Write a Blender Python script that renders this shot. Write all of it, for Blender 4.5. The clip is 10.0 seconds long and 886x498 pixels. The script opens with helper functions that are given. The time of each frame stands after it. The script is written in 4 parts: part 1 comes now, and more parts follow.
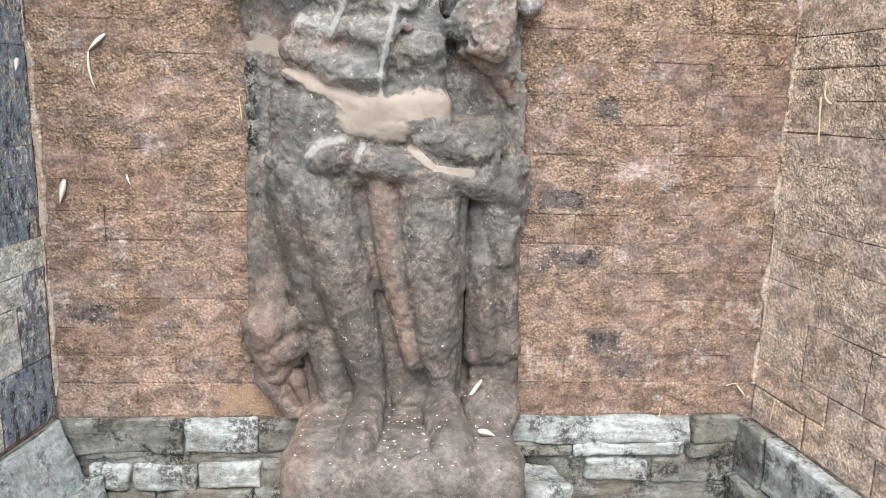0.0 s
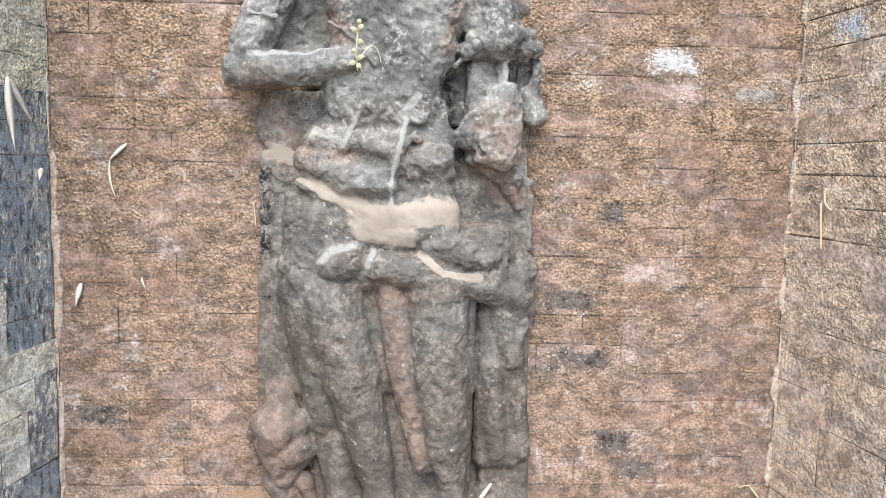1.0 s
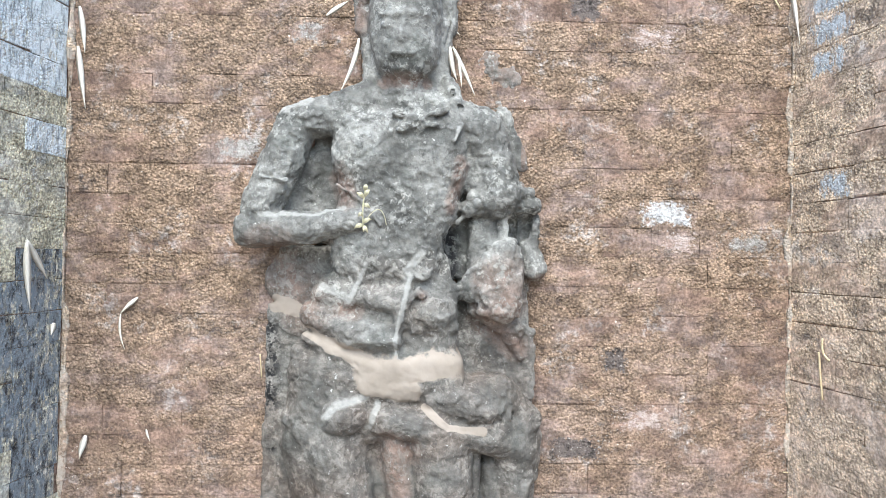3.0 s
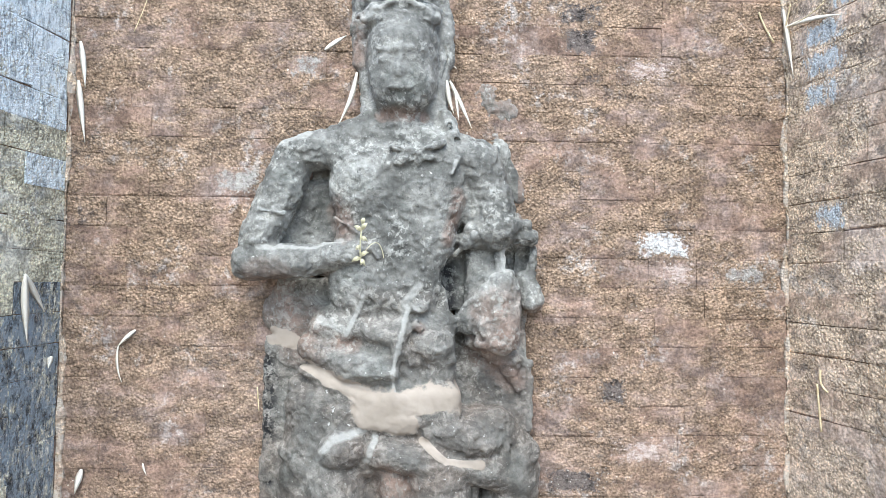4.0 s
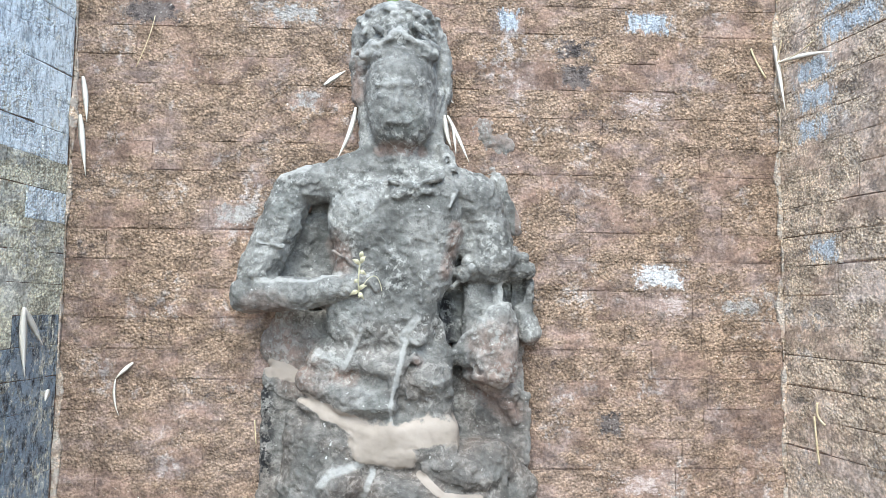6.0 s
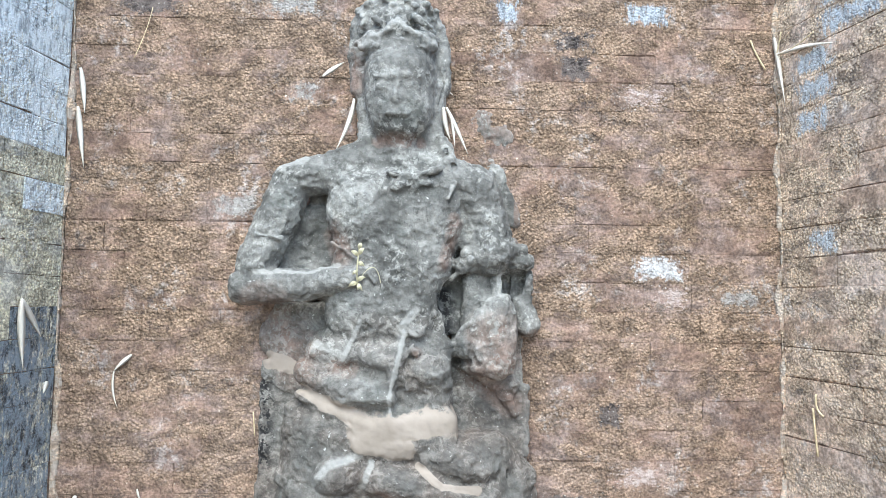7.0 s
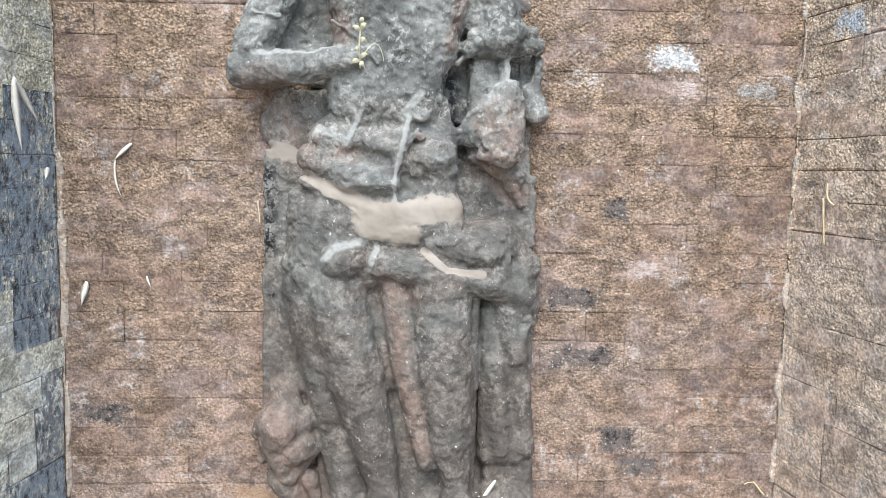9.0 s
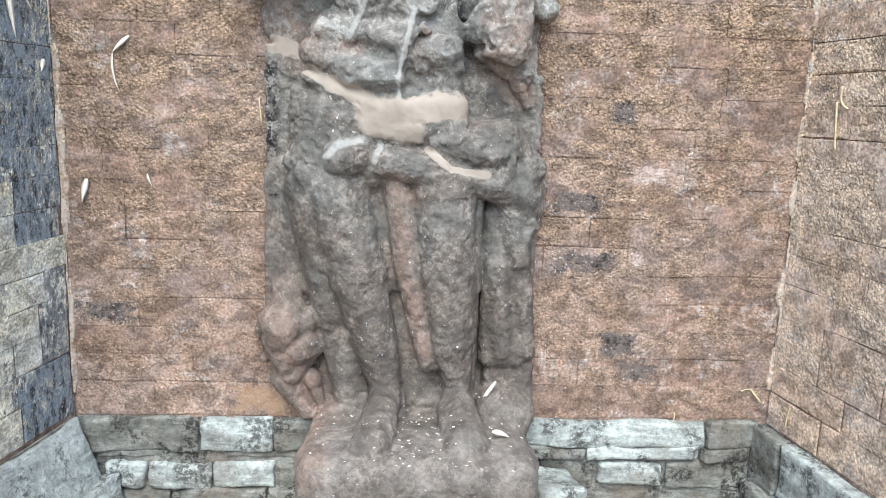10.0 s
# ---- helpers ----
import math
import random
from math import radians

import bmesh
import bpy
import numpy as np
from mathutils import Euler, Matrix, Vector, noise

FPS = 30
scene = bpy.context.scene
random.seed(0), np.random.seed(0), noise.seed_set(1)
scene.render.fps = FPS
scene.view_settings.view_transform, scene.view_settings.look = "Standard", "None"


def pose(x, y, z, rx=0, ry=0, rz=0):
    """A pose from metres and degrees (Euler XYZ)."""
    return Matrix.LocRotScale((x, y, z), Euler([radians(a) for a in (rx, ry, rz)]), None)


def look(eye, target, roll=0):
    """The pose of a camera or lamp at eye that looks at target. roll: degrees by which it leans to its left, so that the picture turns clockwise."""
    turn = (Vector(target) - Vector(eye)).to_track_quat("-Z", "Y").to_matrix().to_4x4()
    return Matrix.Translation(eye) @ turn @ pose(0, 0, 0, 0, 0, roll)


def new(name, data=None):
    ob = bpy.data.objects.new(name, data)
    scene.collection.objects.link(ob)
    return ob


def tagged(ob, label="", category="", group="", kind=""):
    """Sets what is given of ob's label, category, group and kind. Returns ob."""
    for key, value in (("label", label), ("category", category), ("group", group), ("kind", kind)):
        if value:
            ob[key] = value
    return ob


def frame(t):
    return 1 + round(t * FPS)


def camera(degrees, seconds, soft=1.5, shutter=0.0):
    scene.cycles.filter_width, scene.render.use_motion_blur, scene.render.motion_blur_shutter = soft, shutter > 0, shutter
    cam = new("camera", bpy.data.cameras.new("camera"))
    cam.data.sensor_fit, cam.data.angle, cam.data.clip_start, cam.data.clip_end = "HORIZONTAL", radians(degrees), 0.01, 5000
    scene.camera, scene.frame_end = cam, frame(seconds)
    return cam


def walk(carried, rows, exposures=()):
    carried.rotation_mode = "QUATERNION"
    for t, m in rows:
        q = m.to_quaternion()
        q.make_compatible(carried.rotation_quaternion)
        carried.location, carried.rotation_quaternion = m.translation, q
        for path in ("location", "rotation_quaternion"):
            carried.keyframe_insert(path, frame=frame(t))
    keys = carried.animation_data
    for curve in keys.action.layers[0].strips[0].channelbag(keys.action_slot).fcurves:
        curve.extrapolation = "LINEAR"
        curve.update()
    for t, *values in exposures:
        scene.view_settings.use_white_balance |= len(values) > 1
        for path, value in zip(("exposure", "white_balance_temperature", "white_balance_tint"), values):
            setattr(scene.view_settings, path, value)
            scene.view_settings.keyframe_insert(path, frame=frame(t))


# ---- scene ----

cam = camera(63.2, 10.0, soft=0.6)
# seconds, eye x y z, yaw to the left, pitch up, roll
ROWS = [
    (0, 0.0092, -2.0990, 1.3113, -3.182, -11.845, 1.609),
    (0.5, 0.0048, -2.1063, 1.3684, -2.782, -8.955, 1.465),
    (1, -0.0015, -2.1114, 1.4164, -2.537, -6.534, 1.440),
    (1.5, -0.0034, -2.1201, 1.4694, -2.217, -4.234, 1.333),
    (2, -0.0063, -2.1288, 1.5167, -2.160, -2.388, 1.270),
    (2.5, -0.0073, -2.1381, 1.5481, -2.071, -0.634, 1.091),
    (3, -0.0097, -2.1457, 1.5858, -2.208, 0.823, 1.057),
    (4.5, -0.0036, -2.1590, 1.6291, -2.284, 3.246, 0.816),
    (5, -0.0083, -2.1672, 1.6406, -2.461, 4.222, 0.823),
    (5.5, -0.0096, -2.1673, 1.6424, -2.444, 4.414, 0.903),
    (7, -0.0060, -2.1633, 1.6287, -2.501, 4.117, 0.892),
    (7.5, -0.0074, -2.1550, 1.6006, -2.319, 2.684, 0.811),
    (8, -0.0007, -2.1374, 1.5327, -2.342, 0.113, 0.440),
    (8.5, -0.0004, -2.1303, 1.4673, -2.243, -3.416, 1.243),
    (9, 0.0020, -2.1225, 1.3944, -2.171, -6.124, 1.119),
    (9.5, 0.0010, -2.1187, 1.3399, -2.203, -8.884, 1.622),
    (10, -0.0035, -2.1182, 1.2859, -2.245, -10.971, 1.940),
]
EXPOSURES = [(0, 1.10, 6350, 8), (1.5, 1.30, 6150, 5), (3, 1.26, 5950, 3), (5.5, 1.22, 5750, 1), (7.5, 1.15, 5750, 1), (8.5, 1.12, 5850, 2), (10, 1.18, 5950, 3)]
walk(cam, [(t, pose(x, y, z, 90 + pitch, 0, yaw) @ pose(0, 0, 0, 0, 0, roll)) for t, x, y, z, yaw, pitch, roll in ROWS], EXPOSURES)

# ---- light: bright hazy sky over an open niche ----
world = bpy.data.worlds.new("sky")
scene.world = world
world.use_nodes = True
wn = world.node_tree
sky = wn.nodes.new("ShaderNodeTexSky")
sky.sky_type = "NISHITA"
sky.sun_disc = False
sky.sun_elevation, sky.sun_rotation = radians(52), radians(186)
sky.dust_density = 3.0
wn.links.new(sky.outputs[0], wn.nodes["Background"].inputs[0])
wn.nodes["Background"].inputs[1].default_value = 0.15
sun_data = bpy.data.lights.new("sun", "SUN")
sun_data.energy, sun_data.angle, sun_data.color = 1.3, radians(40), (1.0, 0.95, 0.88)
sun = new("sun", sun_data)
sun.matrix_world = look((-0.35, -3.6, 4.6), (0, 0, 0))


# ---- materials ----
class Nodes:
    """A small wrapper round a material's node tree."""

    def __init__(self, name):
        self.mat = bpy.data.materials.new(name)
        self.mat.use_nodes = True
        self.tree = self.mat.node_tree
        self.bsdf = self.tree.nodes["Principled BSDF"]
        self.place = self.tree.nodes.new("ShaderNodeTexCoord").outputs["Object"]

    def node(self, kind, **inputs):
        n = self.tree.nodes.new(kind)
        for key, value in inputs.items():
            self.put(n.inputs[key.replace("_", " ")], value)
        return n

    def put(self, socket, value):
        if isinstance(value, bpy.types.NodeSocket):
            self.tree.links.new(value, socket)
        else:
            socket.default_value = value

    def world(self):
        self.place = self.tree.nodes.new("ShaderNodeNewGeometry").outputs["Position"]
        return self

    def shifted(self):
        """Places moved by a chance amount for each object, so that alike pieces differ."""
        rnd = self.tree.nodes.new("ShaderNodeObjectInfo").outputs["Random"]
        m = self.node("ShaderNodeVectorMath")
        m.operation = "ADD"
        scale = self.node("ShaderNodeMath")
        scale.operation = "MULTIPLY"
        self.put(scale.inputs[0], rnd)
        scale.inputs[1].default_value = 37.0
        self.put(m.inputs[0], self.place)
        self.put(m.inputs[1], scale.outputs[0])
        self.place = m.outputs[0]
        return rnd

    def noise(self, scale, detail=4.0, rough=0.55, stretch=None, distort=0.0):
        v = self.place
        if stretch:
            m = self.node("ShaderNodeMapping")
            self.put(m.inputs["Vector"], v)
            m.inputs["Scale"].default_value = stretch
            v = m.outputs[0]
        return self.node("ShaderNodeTexNoise", Vector=v, Scale=scale, Detail=detail, Roughness=rough, Distortion=distort).outputs["Fac"]

    def ramp(self, fac, *stops):
        n = self.node("ShaderNodeValToRGB")
        self.put(n.inputs[0], fac)
        el = n.color_ramp.elements
        while len(el) < len(stops):
            el.new(0.5)
        for e, (at, col) in zip(el, stops):
            e.position = at
            e.color = (*col, 1) if isinstance(col, tuple) else (col, col, col, 1)
        return n.outputs[0]

    def mix(self, fac, a, b, how="MIX"):
        n = self.tree.nodes.new("ShaderNodeMix")
        n.data_type, n.blend_type = "RGBA", how
        for key, value in ((0, fac), (6, a), (7, b)):
            if isinstance(value, tuple):
                value = (*value, 1)
            self.put(n.inputs[key], value)
        return n.outputs[2]

    def math(self, how, a, b=0.0, c=0.0, clamp=False):
        n = self.tree.nodes.new("ShaderNodeMath")
        n.operation, n.use_clamp = how, clamp
        self.put(n.inputs[0], a)
        self.put(n.inputs[1], b)
        self.put(n.inputs[2], c)
        return n.outputs[0]

    def attribute(self, name):
        n = self.tree.nodes.new("ShaderNodeAttribute")
        n.attribute_name = name
        return n.outputs["Fac"]

    def relief(self, *layers):
        """Bump layers of (height, metres)."""
        last = None
        for height, depth in layers:
            b = self.node("ShaderNodeBump", Height=height, Distance=depth)
            b.inputs["Strength"].default_value = 1.0
            if last:
                self.put(b.inputs["Normal"], last)
            last = b.outputs[0]
        self.put(self.bsdf.inputs["Normal"], last)

    def finish(self, colour, rough=0.9, spec=0.25):
        self.put(self.bsdf.inputs["Base Color"], colour)
        self.put(self.bsdf.inputs["Roughness"], rough)
        self.bsdf.inputs["Specular IOR Level"].default_value = spec
        return self.mat


def clay_tone(n, clay, pale, moss, crusted, grey, greyed):
    """Colour of weathered clay: broad tone, a crumbly crust of ochre grains, lime bloom, pits. Also gives the grains and the crust."""
    rnd = n.tree.nodes.new("ShaderNodeObjectInfo").outputs["Random"]
    tone = n.ramp(n.math("MULTIPLY_ADD", rnd, 0.2, n.math("MULTIPLY", n.noise(5.5, 8, 0.7, stretch=(1, 1, 1.5)), 0.8)), (0.36, tuple(c * 0.66 for c in clay)), (0.52, clay), (0.68, pale))
    broad = n.ramp(n.noise(3.1, 8, 0.74), (0.46, 0.0), (0.57, greyed))
    tone = n.mix(broad, tone, grey)
    cells = n.node("ShaderNodeTexVoronoi", Vector=n.place, Scale=135.0).outputs["Distance"]
    crumb = n.math("ADD", n.math("MULTIPLY", n.noise(80, 3, 0.6), 0.55), n.math("MULTIPLY", n.math("SUBTRACT", 1.0, cells), 0.45))
    patch = n.noise(4.6, 8, 0.72, stretch=(1, 1, 1.9))
    xyz = n.tree.nodes.new("ShaderNodeSeparateXYZ")
    n.put(xyz.inputs[0], n.place)
    grown = n.math("MULTIPLY_ADD", xyz.outputs[2], 0.5, 0.2, clamp=True)
    crust = n.math("MULTIPLY", n.math("MULTIPLY", n.ramp(n.math("MULTIPLY_ADD", rnd, 0.08, patch), (0.46, 0.0), (0.57, 1.0)), crusted), grown)
    # Ochre grains with relief shading put into the colour: dark hollows, pale tops.
    grains = n.ramp(crumb, (0.38, tuple(c * 0.6 for c in moss)), (0.5, tuple(c * 0.98 for c in moss)), (0.62, tuple(min(1, c * 1.2) for c in moss)))
    tone = n.mix(n.math("MULTIPLY", crust, 0.85), tone, grains)
    bloom = n.math("MULTIPLY", n.ramp(n.noise(5.2, 8, 0.76), (0.53, 0.0), (0.62, 0.6)), n.ramp(n.noise(34, 5, 0.68), (0.48, 0.0), (0.54, 1.0)))
    tone = n.mix(bloom, tone, tuple(min(0.8, 0.35 * c + 0.33) for c in pale))
    speck = n.ramp(n.noise(85, 2, 0.5), (0.70, 0.0), (0.73, 0.7))
    tone = n.mix(speck, tone, (0.66, 0.6, 0.53))
    pits = n.ramp(n.noise(44, 5, 0.8), (0.33, 1.0), (0.39, 0.0))
    tone = n.mix(n.math("MULTIPLY", pits, 0.6), tone, tuple(c * 0.22 for c in clay))
    fine = n.ramp(n.noise(115, 2, 0.5), (0.35, 0.72), (0.65, 1.24))
    tone = n.mix(1.0, tone, fine, "MULTIPLY")
    mottle = n.ramp(n.noise(15, 5, 0.66, stretch=(1, 1, 1.4), distort=0.6), (0.41, 0.68), (0.5, 1.0), (0.59, 1.3))
    tone = n.mix(1.0, tone, mottle, "MULTIPLY")
    soot = n.math("MULTIPLY", n.ramp(n.noise(4.4, 7, 0.78, stretch=(1, 1, 2.2)), (0.55, 0.0), (0.63, 0.8)), n.ramp(n.noise(34, 7, 0.82), (0.47, 0.0), (0.54, 1.0)))
    tone = n.mix(soot, tone, tuple(c * 0.3 for c in grey))
    return tone, crumb, crust


def clay_relief(n, crumb, crust):
    n.relief((n.noise(20, 5, 0.62), 0.007), (n.math("MULTIPLY", n.math("SUBTRACT", crumb, 0.5), n.math("MULTIPLY_ADD", crust, 1.0, 0.14)), 0.0105), (n.noise(150, 3, 0.7), 0.0022))


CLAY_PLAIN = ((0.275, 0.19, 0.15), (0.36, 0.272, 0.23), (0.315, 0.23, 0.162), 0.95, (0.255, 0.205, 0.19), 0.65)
# Side wall clays: ochre and lichen grey, paled further to replace missing light.
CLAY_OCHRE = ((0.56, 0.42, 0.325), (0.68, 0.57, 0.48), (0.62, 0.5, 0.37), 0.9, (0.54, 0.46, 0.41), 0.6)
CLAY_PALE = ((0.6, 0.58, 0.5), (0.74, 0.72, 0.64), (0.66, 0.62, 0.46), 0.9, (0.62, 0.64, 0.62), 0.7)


def brick_material(name, clay):
    n = Nodes(name).world()
    tone, crumb, crust = clay_tone(n, *clay)
    clay_relief(n, crumb, crust)
    return n.finish(tone, 0.93, 0.15)


def stained_material(name, clay, dark, light, low, high, stretch=(1, 1, 1), coat_rough=0.85, ragged=True, amount=1.0):
    """Brick under a worn coat of soot, lime, paint or painted-in sky sheen; ragged: the coat breaks up towards the
    brick's edges.
    """
    n = Nodes(name)
    local = n.place
    n.world()
    tone, crumb, crust = clay_tone(n, *clay)
    wear = n.math("ADD", n.math("MULTIPLY", n.noise(38, 6, 0.78, stretch=stretch), 0.7), n.math("MULTIPLY", n.noise(9, 3, 0.5), 0.3))
    if ragged:
        xyz = n.tree.nodes.new("ShaderNodeSeparateXYZ")
        n.put(xyz.inputs[0], local)
        far = n.math("MAXIMUM", n.math("ABSOLUTE", xyz.outputs[0]), n.math("ABSOLUTE", xyz.outputs[2]))
        wear = n.math("SUBTRACT", wear, n.math("MULTIPLY", n.ramp(far, (0.18, 0.0), (0.5, 1.0)), 0.17))
    coat = n.math("MULTIPLY", n.ramp(wear, (low, 0.0), (high, 1.0)), amount)
    paint = n.ramp(n.noise(26, 6, 0.8, stretch=stretch), (0.39, dark), (0.53, light))
    col = n.mix(coat, tone, paint)
    speck = n.ramp(n.noise(110, 3, 0.6), (0.62, 0.0), (0.67, 0.7))
    col = n.mix(speck, col, (0.55, 0.53, 0.5))
    clay_relief(n, crumb, crust)
    return n.finish(col, n.math("MULTIPLY_ADD", coat, coat_rough - 0.93, 0.93), 0.4)


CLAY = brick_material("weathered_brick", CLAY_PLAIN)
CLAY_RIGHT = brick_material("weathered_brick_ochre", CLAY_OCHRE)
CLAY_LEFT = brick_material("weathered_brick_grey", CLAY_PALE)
SOOT = stained_material("sooty_brick", CLAY_PLAIN, (0.024, 0.02, 0.02), (0.15, 0.125, 0.115), 0.40, 0.445)
# Pale blue streaks here and below paint in sky reflected off dark glossy brick.
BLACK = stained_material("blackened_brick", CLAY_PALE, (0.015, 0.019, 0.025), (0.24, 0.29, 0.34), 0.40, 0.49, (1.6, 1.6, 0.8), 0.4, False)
SKY_SHEEN = stained_material("sky_sheen_brick", CLAY_PALE, (0.3, 0.35, 0.39), (0.84, 0.92, 0.97), 0.37, 0.46, (2.0, 2.0, 0.7), 0.5, False)
BLUE_CHIP = stained_material("blue_grey_flaked_brick", CLAY_PLAIN, (0.14, 0.15, 0.17), (0.45, 0.5, 0.56), 0.41, 0.46, (2.0, 2.0, 0.7), 0.6)
BLUE_SIDE = stained_material("blue_grey_flaked_ochre_brick", CLAY_OCHRE, (0.3, 0.32, 0.34), (0.6, 0.65, 0.7), 0.40, 0.47, (1.6, 1.6, 0.8), 0.6)
ORANGE = stained_material("orange_brick", CLAY_PLAIN, (0.26, 0.165, 0.108), (0.34, 0.23, 0.155), 0.36, 0.42)
WHITE = stained_material("limewashed_brick", CLAY_PLAIN, (0.2, 0.19, 0.19), (0.62, 0.62, 0.63), 0.4, 0.45)
PINK = stained_material("pink_lime_brick", CLAY_PLAIN, (0.3, 0.21, 0.18), (0.48, 0.4, 0.37), 0.43, 0.5, (1, 1, 2))
GREY = stained_material("grey_lichened_brick", CLAY_PLAIN, (0.2, 0.18, 0.17), (0.4, 0.38, 0.36), 0.42, 0.5)
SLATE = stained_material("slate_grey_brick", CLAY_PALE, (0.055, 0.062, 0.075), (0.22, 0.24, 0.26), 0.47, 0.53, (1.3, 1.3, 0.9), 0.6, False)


MORTAR = brick_material("clay_mortar", CLAY_PLAIN)


def plaster_material():
    n = Nodes("pale_lime_plaster").world()
    tone, crumb, crust = clay_tone(n, *CLAY_OCHRE)
    col = n.ramp(n.noise(18, 6, 0.7), (0.3, (0.36, 0.3, 0.25)), (0.7, (0.6, 0.54, 0.47)))
    col = n.mix(n.ramp(n.noise(30, 5, 0.7), (0.47, 0.0), (0.54, 1.0)), tone, col)
    clay_relief(n, crumb, crust)
    return n.finish(col, 0.95, 0.1)


PLASTER = plaster_material()


def plinth_material(name, stone, pale, grime, mould):
    """Dressed stone with pale worn faces, dark mould in ragged clusters and dusty streaks."""
    n = Nodes(name).world()
    col = n.ramp(n.noise(7, 8, 0.66, stretch=(0.6, 1, 1.8)), (0.36, stone), (0.6, pale))
    streak = n.ramp(n.noise(10, 7, 0.7, stretch=(0.35, 0.35, 2.2)), (0.5, 0.0), (0.62, 0.7))
    col = n.mix(streak, col, tuple(min(0.75, c * 1.45) for c in pale))
    dusty = n.ramp(n.noise(4.5, 6, 0.7), (0.5, 0.0), (0.62, grime))
    col = n.mix(dusty, col, (0.17, 0.145, 0.12))
    dark = n.math("MULTIPLY", n.ramp(n.noise(8, 8, 0.75), (0.5, 0.0), (0.58, 1.0)), n.ramp(n.noise(70, 5, 0.8), (0.44, 0.0), (0.52, 1.0)))
    col = n.mix(n.math("MULTIPLY", dark, mould), col, (0.035, 0.033, 0.03))
    col = n.mix(1.0, col, n.ramp(n.noise(40, 8, 0.82), (0.4, 0.72), (0.6, 1.25)), "MULTIPLY")
    n.relief((n.noise(18, 7, 0.66), 0.010), (n.noise(90, 4, 0.65), 0.003))
    return n.finish(col, 0.85, 0.3)


PLINTH = plinth_material("lichened_grey_stone", (0.085, 0.083, 0.073), (0.23, 0.235, 0.215), 0.7, 0.95)
PLINTH_PALE = plinth_material("pale_dressed_stone", (0.22, 0.235, 0.225), (0.43, 0.47, 0.46), 0.4, 0.8)


def statue_material():
    """Grey sandstone with brown dusting, painted darker lower down and paler on ridges, pale lichen, reddish fresh
    breaks and cement repairs.
    """
    n = Nodes("weathered_sandstone").world()
    grey = n.ramp(n.noise(7, 7, 0.62), (0.36, (0.1, 0.1, 0.094)), (0.5, (0.175, 0.174, 0.164)), (0.63, (0.28, 0.279, 0.264)))
    brown = n.ramp(n.noise(9, 6, 0.6), (0.34, (0.062, 0.049, 0.041)), (0.66, (0.135, 0.107, 0.09)))
    height = n.tree.nodes.new("ShaderNodeSeparateXYZ")
    n.put(height.inputs[0], n.place)
    # Brown dusting grows downwards; its dark tone paints in light falling off.
    dust_and_shade = n.math("ADD", n.math("MULTIPLY", n.math("SUBTRACT", 1.72, height.outputs[2]), 1.0), n.math("MULTIPLY", n.math("SUBTRACT", n.noise(4.5, 5, 0.6), 0.5), 2.4), clamp=True)
    col = n.mix(n.math("MULTIPLY", dust_and_shade, 0.85), grey, brown)
    settled = n.math("MULTIPLY", n.ramp(height.outputs[2], (0.42, 1.0), (0.49, 0.0)), n.ramp(n.noise(6, 6, 0.65), (0.36, 0.35), (0.6, 0.9)))
    col = n.mix(settled, col, n.ramp(n.noise(12, 6, 0.65), (0.36, (0.13, 0.112, 0.1)), (0.62, (0.25, 0.228, 0.205))))
    red = n.math("ADD", n.attribute("fresh"), n.math("MULTIPLY", n.math("SUBTRACT", n.noise(16, 5, 0.65), 0.5), 1.6), clamp=True)
    red = n.math("MULTIPLY", red, n.ramp(n.attribute("fresh"), (0.05, 0.0), (0.25, 1.0)))
    col = n.mix(n.math("MULTIPLY", red, 0.85), col, n.ramp(n.noise(22, 5, 0.6), (0.3, (0.19, 0.125, 0.098)), (0.7, (0.29, 0.215, 0.18))))
    lichen = n.math("MULTIPLY", n.ramp(n.noise(9, 6, 0.7), (0.47, 0.0), (0.54, 1.0)), n.ramp(n.noise(58, 3, 0.6, distort=0.8), (0.5, 0.0), (0.53, 1.0)))
    col = n.mix(n.math("MULTIPLY", lichen, 0.6), col, n.mix(dust_and_shade, (0.4, 0.4, 0.375), (0.23, 0.2, 0.175)))
    green = n.math("MULTIPLY", n.ramp(n.noise(5, 7, 0.72), (0.52, 0.0), (0.62, 0.6)), n.math("SUBTRACT", 1.0, n.math("MULTIPLY", dust_and_shade, 0.75)))
    col = n.mix(green, col, (0.12, 0.128, 0.118))
    speck = n.ramp(n.noise(70, 3, 0.6), (0.68, 0.0), (0.71, 0.8))
    col = n.mix(speck, col, (0.5, 0.5, 0.48))
    col = n.mix(1.0, col, n.ramp(n.noise(26, 6, 0.7), (0.41, 0.76), (0.5, 1.0), (0.59, 1.26)), "MULTIPLY")
    cracks = n.ramp(n.math("ABSOLUTE", n.math("SUBTRACT", n.noise(11, 6, 0.7, distort=0.8), 0.5)), (0.0, 1.0), (0.016, 0.0))
    col = n.mix(n.math("MULTIPLY", cracks, 0.55), col, (0.07, 0.068, 0.062))
    pits = n.ramp(n.noise(34, 6, 0.8), (0.35, 1.0), (0.41, 0.0))
    col = n.mix(n.math("MULTIPLY", pits, 0.6), col, (0.05, 0.05, 0.048))
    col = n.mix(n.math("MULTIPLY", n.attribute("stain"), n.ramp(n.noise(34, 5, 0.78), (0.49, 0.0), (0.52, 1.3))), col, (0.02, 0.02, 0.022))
    # Convex ridges paled: edge wear, plus lit-edge contrast put into the colour.
    worn_or_lit = n.ramp(n.tree.nodes.new("ShaderNodeNewGeometry").outputs["Pointiness"], (0.51, 0.0), (0.57, 0.34))
    worn_or_lit = n.math("MULTIPLY", worn_or_lit, n.ramp(n.noise(40, 5, 0.75), (0.4, 0.3), (0.55, 1.0)))
